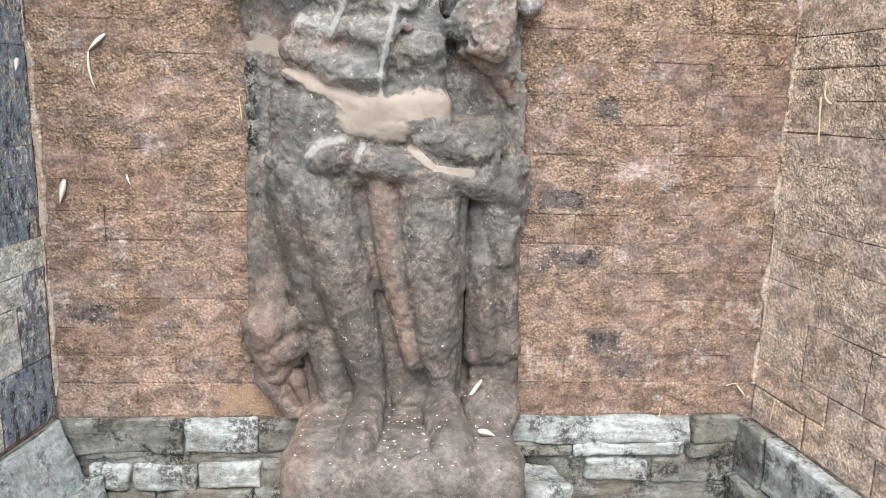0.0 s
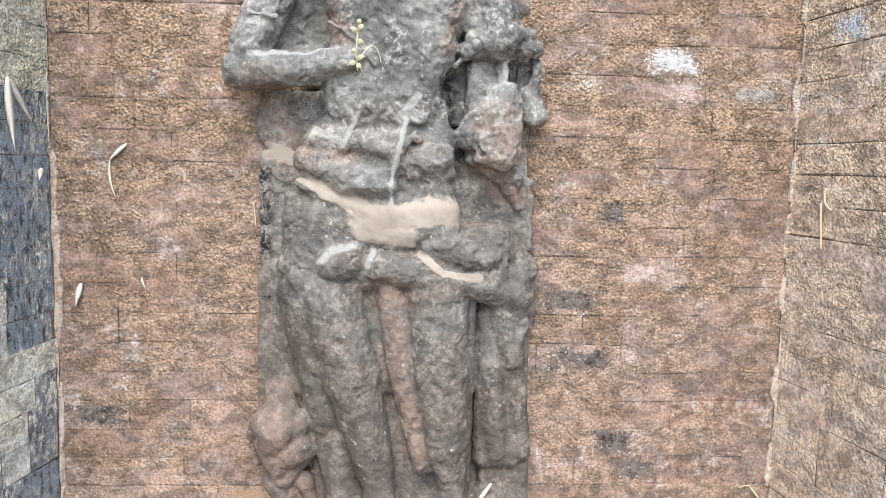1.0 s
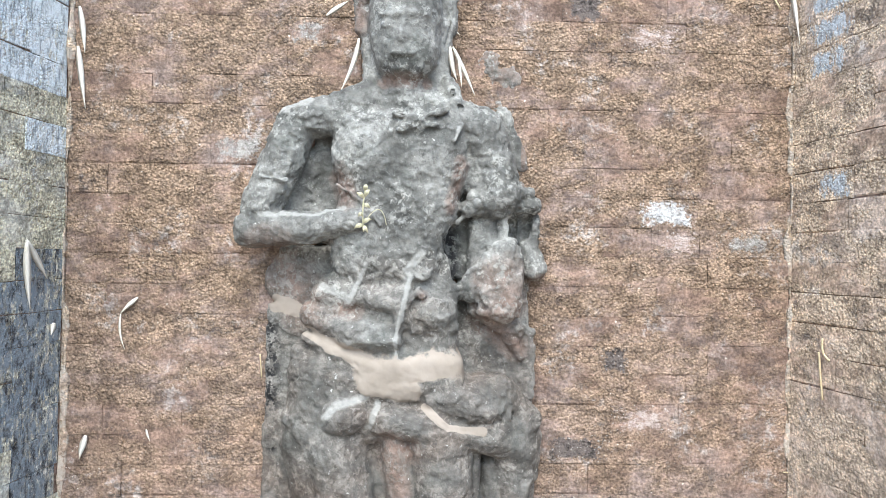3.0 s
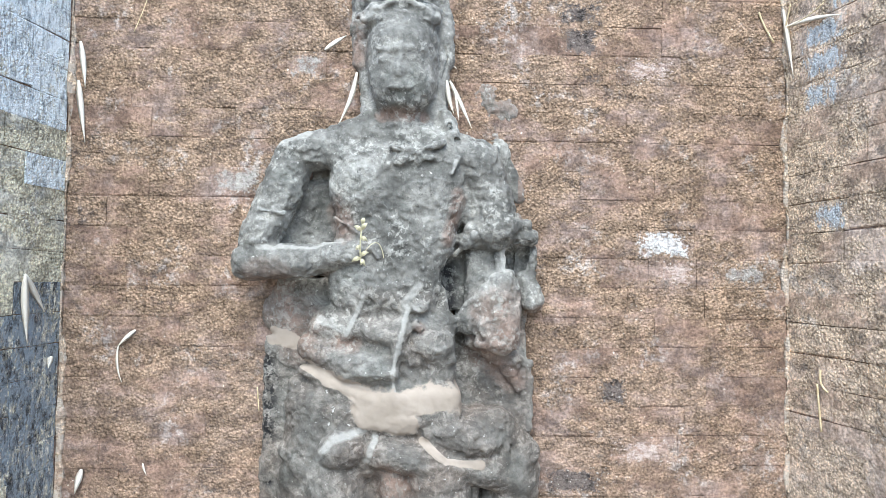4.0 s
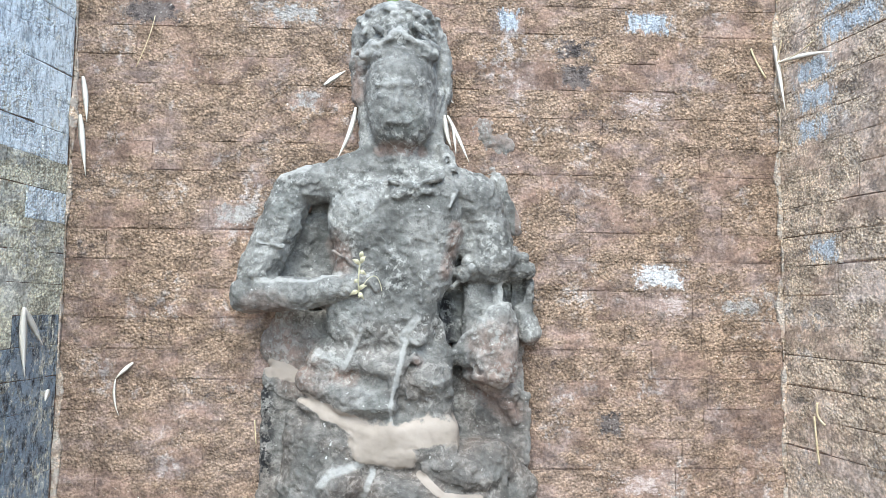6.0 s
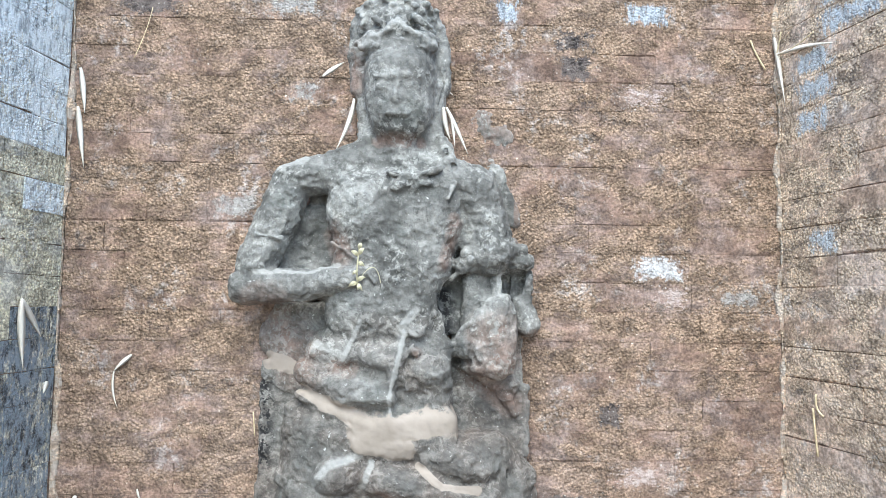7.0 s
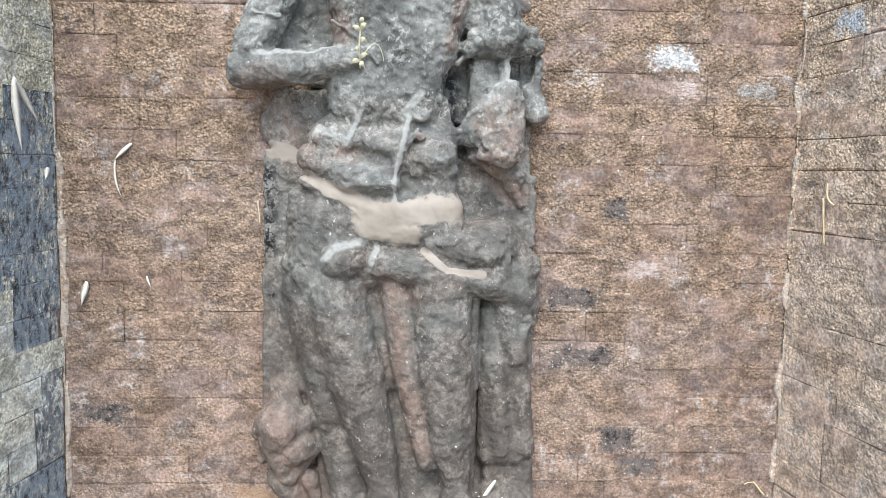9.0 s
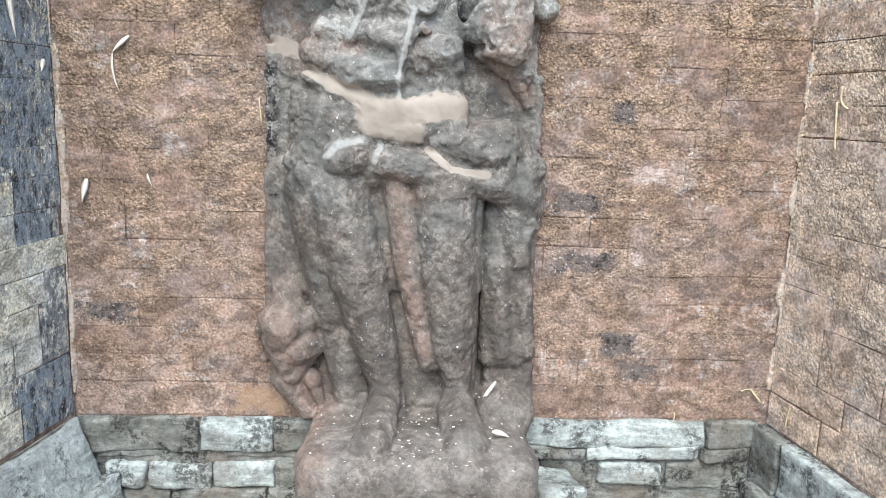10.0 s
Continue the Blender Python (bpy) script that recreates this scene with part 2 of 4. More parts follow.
    col = n.mix(worn_or_lit, col, n.mix(dust_and_shade, (0.46, 0.47, 0.455), (0.22, 0.195, 0.172)))
    edge = n.math("ADD", n.attribute("cement"), n.math("MULTIPLY", n.math("SUBTRACT", n.noise(15, 5, 0.6), 0.5), 1.1))
    edge = n.ramp(edge, (0.45, 0.0), (0.55, 1.0))
    cement = n.ramp(n.noise(10, 5, 0.55), (0.3, (0.29, 0.25, 0.21)), (0.7, (0.39, 0.34, 0.295)))
    wash = n.ramp(n.math("ADD", n.attribute("lime_or_glint"), n.math("MULTIPLY", n.math("SUBTRACT", n.noise(28, 5, 0.65), 0.5), 0.7)), (0.45, 0.0), (0.75, 0.62))
    col = n.mix(wash, col, (0.42, 0.42, 0.4))
    col = n.mix(edge, col, cement)
    soft = n.math("SUBTRACT", 1.0, n.math("MULTIPLY", edge, 0.8))
    centred = lambda scale, detail, rough: n.math("MULTIPLY", n.math("SUBTRACT", n.noise(scale, detail, rough), 0.5), soft)
    n.relief((centred(16, 5, 0.62), 0.0055), (centred(50, 3, 0.55), 0.005), (centred(120, 2, 0.5), 0.0012))
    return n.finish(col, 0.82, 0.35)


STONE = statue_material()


def simple_material(name, dark, light, scale=60, rough=0.7, stretch=None):
    n = Nodes(name)
    n.shifted()
    col = n.ramp(n.noise(scale, 4, 0.6, stretch=stretch), (0.3, dark), (0.7, light))
    n.relief((n.noise(scale * 2, 3), 0.0005))
    return n.finish(col, rough, 0.3)


LEAF = simple_material("dry_bamboo_leaf", (0.7, 0.65, 0.56), (0.89, 0.86, 0.79), 40, 0.6, (1, 1, 0.1))
STRAW = simple_material("yellow_straw", (0.55, 0.44, 0.26), (0.76, 0.66, 0.45), 40, 0.6)
SPRIG = simple_material("pale_wilted_sprig", (0.42, 0.4, 0.26), (0.66, 0.62, 0.44), 80)
GREEN = simple_material("fresh_green_leaf", (0.12, 0.2, 0.06), (0.3, 0.4, 0.16), 60, 0.5)


def ground_material():
    n = Nodes("packed_earth").world()
    col = n.ramp(n.noise(4, 8, 0.65), (0.3, (0.15, 0.12, 0.09)), (0.7, (0.28, 0.23, 0.18)))
    n.relief((n.noise(20, 6, 0.65), 0.01))
    return n.finish(col, 0.95, 0.1)


GROUND = ground_material()


# ---- mesh helpers ----
def mesh_of(bm, name, material, smooth=False):
    me = bpy.data.meshes.new(name)
    bm.to_mesh(me)
    bm.free()
    me.materials.append(material)
    if smooth:
        me.polygons.foreach_set("use_smooth", [True] * len(me.polygons))
    return me


def part(name, bm, material, parent=None, label="", smooth=False):
    ob = new(name, mesh_of(bm, name, material, smooth))
    ob.parent = parent
    if label:
        ob["label"] = label
    return ob


def box_bm(x0, x1, y0, y1, z0, z1):
    bm = bmesh.new()
    bmesh.ops.create_cube(bm, size=1)
    for v in bm.verts:
        v.co = Vector((x0 if v.co.x < 0 else x1, y0 if v.co.y < 0 else y1, z0 if v.co.z < 0 else z1))
    return bm


def stone_bm(sx, sy, sz, seed, chip=0.012, bevel=0.009, cuts=9):
    """A rough dressed block, centred, with rounded worn edges and an uneven face."""
    bm = bmesh.new()
    bmesh.ops.create_cube(bm, size=1)
    bmesh.ops.scale(bm, vec=(sx, sy, sz), verts=bm.verts)
    bmesh.ops.bevel(bm, geom=bm.edges[:], offset=bevel, segments=2, profile=0.6, affect="EDGES")
    longest = [e for e in bm.edges if e.calc_length() > 0.05]
    bmesh.ops.subdivide_edges(bm, edges=longest, cuts=cuts, use_grid_fill=True)
    off = Vector((seed * 3.7, seed * 1.9, seed * 5.3))
    for v in bm.verts:
        d = noise.noise_vector(v.co * 6 + off) * chip * 0.6 + noise.noise_vector(v.co * 24 + off) * chip * 0.4 + noise.noise_vector(v.co * 60 + off) * chip * 0.2
        v.co += d
    return bm


# ---- setting ----
XL, XR = -1.033, 1.130
BASE, COURSE, FIRST = 0.337, 0.0885, 0.108
TOP, MOUTH = 2.70, -0.67
SLOPE = 0.010  # the courses rise slightly to the right
SPLAY = 0.16  # the side walls open outwards by this much for each metre
LEAN = math.degrees(math.atan(SPLAY))

bm = bmesh.new()
bmesh.ops.create_grid(bm, x_segments=24, y_segments=24, size=1)
for v in bm.verts:
    r = max(abs(v.co.x), abs(v.co.y))
    v.co *= 3.0 + 900 * r ** 6
    v.co.z = 0.012 * noise.noise(v.co * 2.0) if r < 0.7 else 0.0
tagged(part("ground", bm, GROUND), "bare packed brown earth in front of the niche", "ground", kind="structure")



def side_bm(side, x0, x1, *rest):
    """A block along a side wall, sheared to the wall's splay."""
    bm = box_bm(x0, x1, *rest)
    for v in bm.verts:
        v.co.x -= side * SPLAY * v.co.y
    return bm


wall_back = tagged(part("wall_back", box_bm(XL - 0.45, XR + 0.45, 0.0032, 0.5, -0.1, TOP), MORTAR), "old brick back wall of the niche, mossy and stained", "wall", kind="structure")
wall_left = tagged(part("wall_left", side_bm(-1, XL - 0.45, XL - 0.004, MOUTH, 0.003, -0.1, TOP), MORTAR), "old brick side wall with black and slate-grey stains and painted-in sky sheen", "wall", kind="structure")
wall_right = tagged(part("wall_right", side_bm(1, XR + 0.004, XR + 0.45, MOUTH, 0.003, -0.1, TOP), MORTAR), "old ochre brick side wall of the niche", "wall", kind="structure")


# ---- statue: one carved stone with its back slab and base ----
class Carving:
    """A solid built up on a grid of distances, with soft joins, and then meshed."""

    def __init__(self, low, high, step):
        self.low, self.step = np.array(low), step
        self.axes = [np.arange(a, b, step) for a, b in zip(low, high)]
        self.field = np.full([len(a) for a in self.axes], 0.3, np.float32)

    def window(self, low, high):
        cut = []
        for a, lo, hi in zip(self.axes, low, high):
            cut.append(slice(max(int(np.searchsorted(a, lo)), 0), min(int(np.searchsorted(a, hi)), len(a))))
        cut = tuple(cut)
        grid = np.meshgrid(*[a[c] for a, c in zip(self.axes, cut)], indexing="ij")
        return cut, np.stack(grid, -1)

    def join(self, cut, d, k):
        f = self.field[cut]
        k = k * 0.6
        h = np.maximum(k - np.abs(f - d), 0) / k
        self.field[cut] = np.minimum(f, d) - h * h * k / 4

    def carve(self, cut, d, k):
        f = self.field[cut]
        h = np.maximum(k - np.abs(f + d), 0) / k
        self.field[cut] = np.maximum(f, -d) + h * h * k / 4

    def limb(self, a, b, ra, rb=None, k=0.025, flat=1.0, away=False):
        rb = ra if rb is None else rb
        a, b = np.array(a, float), np.array(b, float)
        pad = max(ra, rb) + 0.06
        cut, p = self.window(np.minimum(a, b) - pad, np.maximum(a, b) + pad)
        ab = b - a
        t = np.clip(((p - a) @ ab) / (ab @ ab), 0, 1)
        off = p - (a + t[..., None] * ab)
        off[..., 1] /= flat
        d = (np.sqrt((off**2).sum(-1)) - (ra + (rb - ra) * t)) * min(1.0, flat)
        (self.carve if away else self.join)(cut, d, k)

    def lump(self, c, r, k=0.03, turn=0.0, away=False):
        """An ellipsoid; turn: degrees it leans in the plane of the wall."""
        c, r = np.array(c, float), np.array(r, float)
        cut, p = self.window(c - r.max() - 0.06, c + r.max() + 0.06)
        p = p - c
        ca, sa = math.cos(radians(turn)), math.sin(radians(turn))
        q = np.stack([p[..., 0] * ca + p[..., 2] * sa, p[..., 1], -p[..., 0] * sa + p[..., 2] * ca], -1)
        k0, k1 = np.sqrt(((q / r) ** 2).sum(-1)), np.sqrt(((q / r**2) ** 2).sum(-1)) + 1e-6
        (self.carve if away else self.join)(cut, k0 * (k0 - 1) / k1, k)

    def block(self, low, high, soft=0.015, k=0.02, turn=0.0, away=False):
        low, high = np.array(low, float), np.array(high, float)
        c, h = (low + high) / 2, (high - low) / 2 - soft
        cut, p = self.window(low - 0.2 * abs(turn) / 45 - 0.06, high + 0.2 * abs(turn) / 45 + 0.06)
        p = p - c
        ca, sa = math.cos(radians(turn)), math.sin(radians(turn))
        p = np.stack([p[..., 0] * ca + p[..., 2] * sa, p[..., 1], -p[..., 0] * sa + p[..., 2] * ca], -1)
        q = np.abs(p) - h
        d = np.sqrt((np.maximum(q, 0) ** 2).sum(-1)) + np.minimum(q.max(-1), 0) - soft
        (self.carve if away else self.join)(cut, d, k)

    def mesh(self):
        """Surface nets."""
        F, inside = self.field, self.field < 0
        n = np.array(F.shape) - 1
        corner = lambda o: tuple(slice(o[i], o[i] + n[i]) for i in range(3))
        offs = [(i, j, k) for i in (0, 1) for j in (0, 1) for k in (0, 1)]
        count = sum(inside[corner(o)].astype(np.int8) for o in offs)
        cells = np.argwhere((count > 0) & (count < 8))
        ids = np.full(n, -1, np.int64)
        ids[tuple(cells.T)] = np.arange(len(cells))
        total, hits = np.zeros((len(cells), 3)), np.zeros(len(cells))
        for o in offs:
            for axis in range(3):
                if o[axis]:
                    continue
                e = list(o)
                e[axis] = 1
                fa, fb = F[tuple((cells + o).T)], F[tuple((cells + e).T)]
                cross = (fa < 0) != (fb < 0)
                t = np.where(cross, fa / np.where(cross, fa - fb, 1), 0)
                at = np.array(o, float)[None].repeat(len(cells), 0)
                at[:, axis] = t
                total += at * cross[:, None]
                hits += cross
        verts = self.low + (cells + total / hits[:, None]) * self.step
        faces = []
        for axis in range(3):
            u, w = (axis + 1) % 3, (axis + 2) % 3
            lo = [slice(1, None)] * 3
            hi = [slice(1, None)] * 3
            lo[axis], hi[axis] = slice(0, -1), slice(1, None)
            a, b = inside[tuple(lo)], inside[tuple(hi)]
            for flip, mask in ((False, a & ~b), (True, ~a & b)):
                at = np.argwhere(mask)
                at[:, u] += 1
                at[:, w] += 1
                at = at[(at[:, u] < n[u]) & (at[:, w] < n[w]) & (at[:, axis] < n[axis])]
                du, dw = np.zeros(3, int), np.zeros(3, int)
                du[u], dw[w] = 1, 1
                quad = [ids[tuple(q.T)] for q in (at - du - dw, at - dw, at, at - du)]
                faces.append(np.stack(quad[::-1] if flip else quad, 1))
        return verts, np.concatenate(faces)


def lattice_noise(p, scale, seed):
    """Smooth value noise, -1 to 1, for many places at once."""
    rng = np.random.RandomState(seed)
    table = rng.rand(32, 32, 32) * 2 - 1
    q = p * scale + 100
    i = np.floor(q).astype(int)
    f = q - i
    f = f * f * (3 - 2 * f)
    out = 0
    for dx in (0, 1):
        for dy in (0, 1):
            for dz in (0, 1):
                w = np.abs(1 - dx - f[:, 0]) * np.abs(1 - dy - f[:, 1]) * np.abs(1 - dz - f[:, 2])
                out = out + w * table[(i[:, 0] + dx) % 32, (i[:, 1] + dy) % 32, (i[:, 2] + dz) % 32]
    return out


def near_line(p, a, b, r):
    """1 on the line from a to b in the plane of the wall, 0.5 at r from it, 0 further off."""
    a, b = np.array(a, float), np.array(b, float)
    ab = b - a
    q = p[:, [0, 2]]
    t = np.clip(((q - a) @ ab) / (ab @ ab + 1e-9), 0, 1)
    d = np.linalg.norm(q - (a + t[:, None] * ab), axis=1)
    return np.clip(1 - 0.5 * d / r, 0, 1)


def build_statue():
    c = Carving((-0.56, -0.52, 0.0), (0.45, 0.03, 2.60), 0.0041)
    # back slab and the base it stands on
    c.block((-0.447, -0.030, 0.53), (0.355, 0.02, 1.10), 0.010)
    c.block((-0.29, -0.035, 0.30), (0.36, 0.02, 0.60), 0.012)
    # base and feet
    c.block((-0.30, -0.44, -0.05), (0.335, 0.02, 0.400), 0.055)
    c.lump((0.02, -0.30, 0.34), (0.33, 0.14, 0.075), 0.05)
    c.lump((0.27, -0.08, 0.40), (0.10, 0.10, 0.08), 0.05)
    for x, turn in ((-0.080, -0.020), (0.128, 0.022)):
        c.limb((x, -0.11, 0.455), (x + turn, -0.34, 0.410), 0.046, 0.056, 0.014)
        c.limb((x - 0.018, -0.16, 0.430), (x + turn - 0.022, -0.36, 0.398), 0.040, 0.046, 0.014)
        for n in range(5):
            dx = -0.052 + 0.026 * n
            c.limb((x + turn + dx, -0.35, 0.392), (x + turn + dx * 1.1, -0.42 + 0.008 * abs(n - 3), 0.362), 0.017, 0.014, 0.010)
    c.limb((0.030, -0.10, 0.45), (0.040, -0.38, 0.42), 0.008, 0.008, 0.012, away=True)
    # back slab behind the shoulders and the arms
    c.block((-0.310, -0.040, 1.627), (0.243, 0.020, 2.023), 0.015, 0.016)
    c.block((0.167, -0.030, 1.295), (0.310, 0.020, 1.821), 0.010, 0.016)
    c.block((-0.055, -0.060, 1.696), (0.190, 0.020, 1.984), 0.020, 0.016)
    c.block((0.055, -0.035, 1.532), (0.196, 0.020, 1.701), 0.010, 0.016)
    c.block((-0.441, -0.030, 1.071), (0.350, 0.020, 1.387), 0.008, 0.016)
    c.block((-0.438, -0.032, 1.380), (-0.281, 0.020, 1.450), 0.006, 0.016)
    c.lump((-0.387, -0.005, 1.529), (0.062, 0.030, 0.080), 0.020, turn=-25)
    c.block((-0.409, -0.035, 1.364), (-0.236, 0.020, 1.620), 0.015, 0.016)
    c.block((0.118, -0.025, 1.269), (0.331, 0.020, 1.805), 0.010, 0.016)
    # flaked plaster beside the head
    c.lump((0.208, 0.004, 2.179), (0.045, 0.009, 0.040), 0.008)
    c.lump((0.247, 0.004, 2.133), (0.055, 0.009, 0.045), 0.008)
    c.limb((0.234, 0.006, 2.055), (0.304, 0.004, 1.876), 0.026, 0.024, 0.010, flat=0.60)
    # chest, belly and shoulders
    c.block((-0.251, -0.172, 1.784), (0.141, 0.020, 2.017), 0.075, 0.030)
    c.block((0.090, -0.115, 1.770), (0.218, 0.020, 1.976), 0.040, 0.030)
    c.block((-0.229, -0.168, 1.660), (0.111, 0.020, 1.854), 0.070, 0.060)
    c.block((-0.247, -0.165, 1.505), (0.069, 0.020, 1.727), 0.065, 0.060)
    c.lump((-0.154, -0.120, 1.878), (0.085, 0.062, 0.075), 0.050)
    c.lump((0.031, -0.120, 1.882), (0.085, 0.062, 0.075), 0.050)
    c.limb((-0.313, -0.085, 1.978), (-0.126, -0.090, 2.019), 0.058, 0.055, 0.030)
    c.limb((0.168, -0.085, 1.955), (0.005, -0.090, 2.017), 0.068, 0.058, 0.030)
    c.limb((-0.225, -0.085, 2.021), (-0.143, -0.095, 2.054), 0.040, 0.036, 0.025)
    # chest scarf edge, dents and a fold of cloth
    c.limb((-0.227, -0.158, 1.785), (-0.155, -0.170, 1.739), 0.006, 0.006, 0.016)
    c.limb((-0.155, -0.170, 1.739), (-0.107, -0.172, 1.677), 0.006, 0.006, 0.016)
    c.limb((-0.074, -0.175, 1.984), (-0.003, -0.180, 1.969), 0.010, 0.010, 0.014)
    c.limb((-0.003, -0.180, 1.969), (0.068, -0.170, 1.999), 0.010, 0.010, 0.014)
    c.limb((-0.057, -0.190, 1.950), (0.013, -0.190, 1.936), 0.008, 0.008, 0.010, away=True)
    c.limb((-0.050, -0.172, 1.945), (0.037, -0.172, 1.955), 0.018, 0.014, 0.018)
    c.limb((-0.129, -0.185, 2.005), (-0.073, -0.190, 1.966), 0.004, 0.004, 0.010, away=True)
    c.limb((-0.073, -0.190, 1.966), (-0.003, -0.190, 1.978), 0.004, 0.004, 0.010, away=True)
    c.limb((-0.149, -0.200, 1.931), (-0.071, -0.205, 1.890), 0.004, 0.004, 0.012, away=True)
    c.limb((-0.071, -0.205, 1.890), (0.006, -0.200, 1.898), 0.004, 0.004, 0.012, away=True)
    c.limb((-0.210, -0.185, 1.815), (-0.131, -0.195, 1.784), 0.004, 0.004, 0.010, away=True)
    c.limb((-0.062, -0.195, 1.801), (0.040, -0.185, 1.741), 0.004, 0.004, 0.012, away=True)
    c.limb((-0.051, -0.185, 1.623), (0.035, -0.180, 1.601), 0.005, 0.005, 0.012, away=True)
    c.limb((-0.174, -0.185, 1.599), (-0.065, -0.188, 1.577), 0.005, 0.005, 0.012, away=True)
    # arm bent across the body
    c.limb((-0.354, -0.080, 1.961), (-0.391, -0.085, 1.853), 0.058, 0.064, 0.014)
    c.limb((-0.391, -0.085, 1.853), (-0.447, -0.095, 1.725), 0.064, 0.058, 0.014)
    c.limb((-0.472, -0.100, 1.660), (-0.305, -0.140, 1.668), 0.054, 0.047, 0.010)
    c.limb((-0.305, -0.140, 1.668), (-0.165, -0.165, 1.692), 0.046, 0.031, 0.010)
    c.lump((-0.180, -0.172, 1.691), (0.032, 0.020, 0.026), 0.010)
    c.limb((-0.441, -0.145, 1.806), (-0.369, -0.150, 1.796), 0.007, 0.007, 0.010)
    c.limb((-0.428, -0.152, 1.785), (-0.360, -0.152, 1.772), 0.004, 0.004, 0.008, away=True)
    c.block((-0.431, -0.058, 1.682), (-0.216, 0.020, 1.909), 0.030, 0.020)
    c.lump((-0.291, -0.150, 1.808), (0.020, 0.110, 0.062), 0.014, turn=-16, away=True)
    c.lump((-0.317, -0.120, 1.742), (0.028, 0.075, 0.014), 0.010, away=True)
    # arm that ends in a break, with its beaded armlet
    c.limb((0.179, -0.080, 1.948), (0.209, -0.085, 1.856), 0.068, 0.062, 0.020)
    c.limb((0.209, -0.085, 1.856), (0.226, -0.085, 1.774), 0.062, 0.072, 0.018)
    c.limb((0.137, -0.095, 1.734), (0.326, -0.080, 1.745), 0.026, 0.028, 0.012)
    c.limb((0.149, -0.110, 1.766), (0.312, -0.095, 1.780), 0.018, 0.020, 0.010)
    c.lump((0.162, -0.125, 1.746), (0.011, 0.012, 0.012), 0.006)
    c.lump((0.190, -0.125, 1.740), (0.011, 0.012, 0.012), 0.006)
    c.lump((0.219, -0.125, 1.737), (0.011, 0.012, 0.012), 0.006)
    c.lump((0.248, -0.125, 1.741), (0.011, 0.012, 0.012), 0.006)
    c.lump((0.278, -0.105, 1.743), (0.011, 0.012, 0.012), 0.006)
    c.lump((0.260, -0.125, 1.787), (0.011, 0.012, 0.012), 0.006)
    c.limb((0.168, -0.120, 1.738), (0.109, -0.090, 1.690), 0.010, 0.008, 0.010)
    c.block((0.143, -0.085, 1.536), (0.286, 0.020, 1.724), 0.025, 0.016)
    c.block((0.225, -0.105, 1.627), (0.277, 0.020, 1.726), 0.012, 0.006)
    c.block((0.320, -0.065, 1.603), (0.352, 0.020, 1.729), 0.012, 0.006)
    c.block((0.253, -0.300, 1.645), (0.287, -0.020, 1.707), 0.004, 0.006, away=True)
    c.limb((0.244, -0.085, 1.602), (0.242, -0.090, 1.465), 0.052, 0.062, 0.010)
    c.block((0.170, -0.128, 1.425), (0.295, 0.020, 1.610), 0.016, 0.014, turn=-3)
    c.limb((0.192, -0.085, 1.553), (0.154, -0.078, 1.494), 0.044, 0.040, 0.014)
    c.limb((0.188, -0.125, 1.578), (0.145, -0.105, 1.553), 0.008, 0.008, 0.008)
    c.limb((0.145, -0.105, 1.553), (0.121, -0.090, 1.504), 0.008, 0.008, 0.008)
    c.limb((0.175, -0.135, 1.555), (0.167, -0.120, 1.475), 0.006, 0.006, 0.008, away=True)
    c.limb((0.167, -0.120, 1.475), (0.190, -0.120, 1.451), 0.006, 0.006, 0.008, away=True)
    c.limb((0.171, -0.055, 1.453), (0.282, -0.040, 1.387), 0.034, 0.036, 0.012)
    c.limb((0.247, -0.050, 1.404), (0.303, -0.035, 1.305), 0.026, 0.014, 0.010)
    c.limb((0.321, -0.045, 1.622), (0.338, -0.055, 1.562), 0.030, 0.036, 0.008)
    # neck, face and ears
    c.limb((-0.049, -0.085, 2.025), (-0.051, -0.080, 2.118), 0.068, 0.064, 0.020)
    c.limb((-0.129, -0.065, 2.111), (-0.143, -0.080, 2.016), 0.034, 0.045, 0.020)
    c.limb((0.029, -0.065, 2.115), (0.051, -0.085, 2.019), 0.036, 0.045, 0.020)
    c.lump((-0.050, -0.095, 2.266), (0.106, 0.108, 0.150), 0.030)
    c.block((-0.124, -0.190, 2.179), (0.027, 0.000, 2.345), 0.060, 0.040)
    c.lump((-0.048, -0.112, 2.177), (0.096, 0.092, 0.105), 0.030)
    c.lump((-0.047, -0.125, 2.116), (0.052, 0.058, 0.030), 0.030)
    c.limb((-0.056, -0.200, 2.258), (-0.058, -0.204, 2.187), 0.006, 0.011, 0.024)
    c.limb((-0.118, -0.190, 2.250), (-0.078, -0.198, 2.252), 0.005, 0.005, 0.024)
    c.limb((-0.078, -0.198, 2.252), (-0.028, -0.198, 2.253), 0.005, 0.005, 0.024)
    c.limb((-0.028, -0.198, 2.253), (0.013, -0.184, 2.255), 0.005, 0.005, 0.024)
    c.lump((-0.094, -0.188, 2.222), (0.020, 0.010, 0.010), 0.022)
    c.lump((-0.012, -0.188, 2.226), (0.020, 0.010, 0.010), 0.022)
    c.limb((-0.079, -0.200, 2.143), (-0.026, -0.200, 2.145), 0.007, 0.007, 0.018)
    c.limb((-0.175, -0.060, 2.347), (-0.171, -0.060, 2.251), 0.034, 0.028, 0.020)
    c.limb((-0.146, -0.055, 2.233), (-0.146, -0.060, 2.112), 0.032, 0.030, 0.024)
    c.limb((0.064, -0.060, 2.375), (0.072, -0.058, 2.263), 0.036, 0.032, 0.020)
    c.limb((0.048, -0.070, 2.251), (0.050, -0.072, 2.114), 0.036, 0.034, 0.020)
    c.limb((0.060, -0.100, 2.327), (0.078, -0.085, 2.264), 0.004, 0.004, 0.006, away=True)
    c.limb((0.078, -0.085, 2.264), (0.065, -0.100, 2.192), 0.004, 0.004, 0.006, away=True)
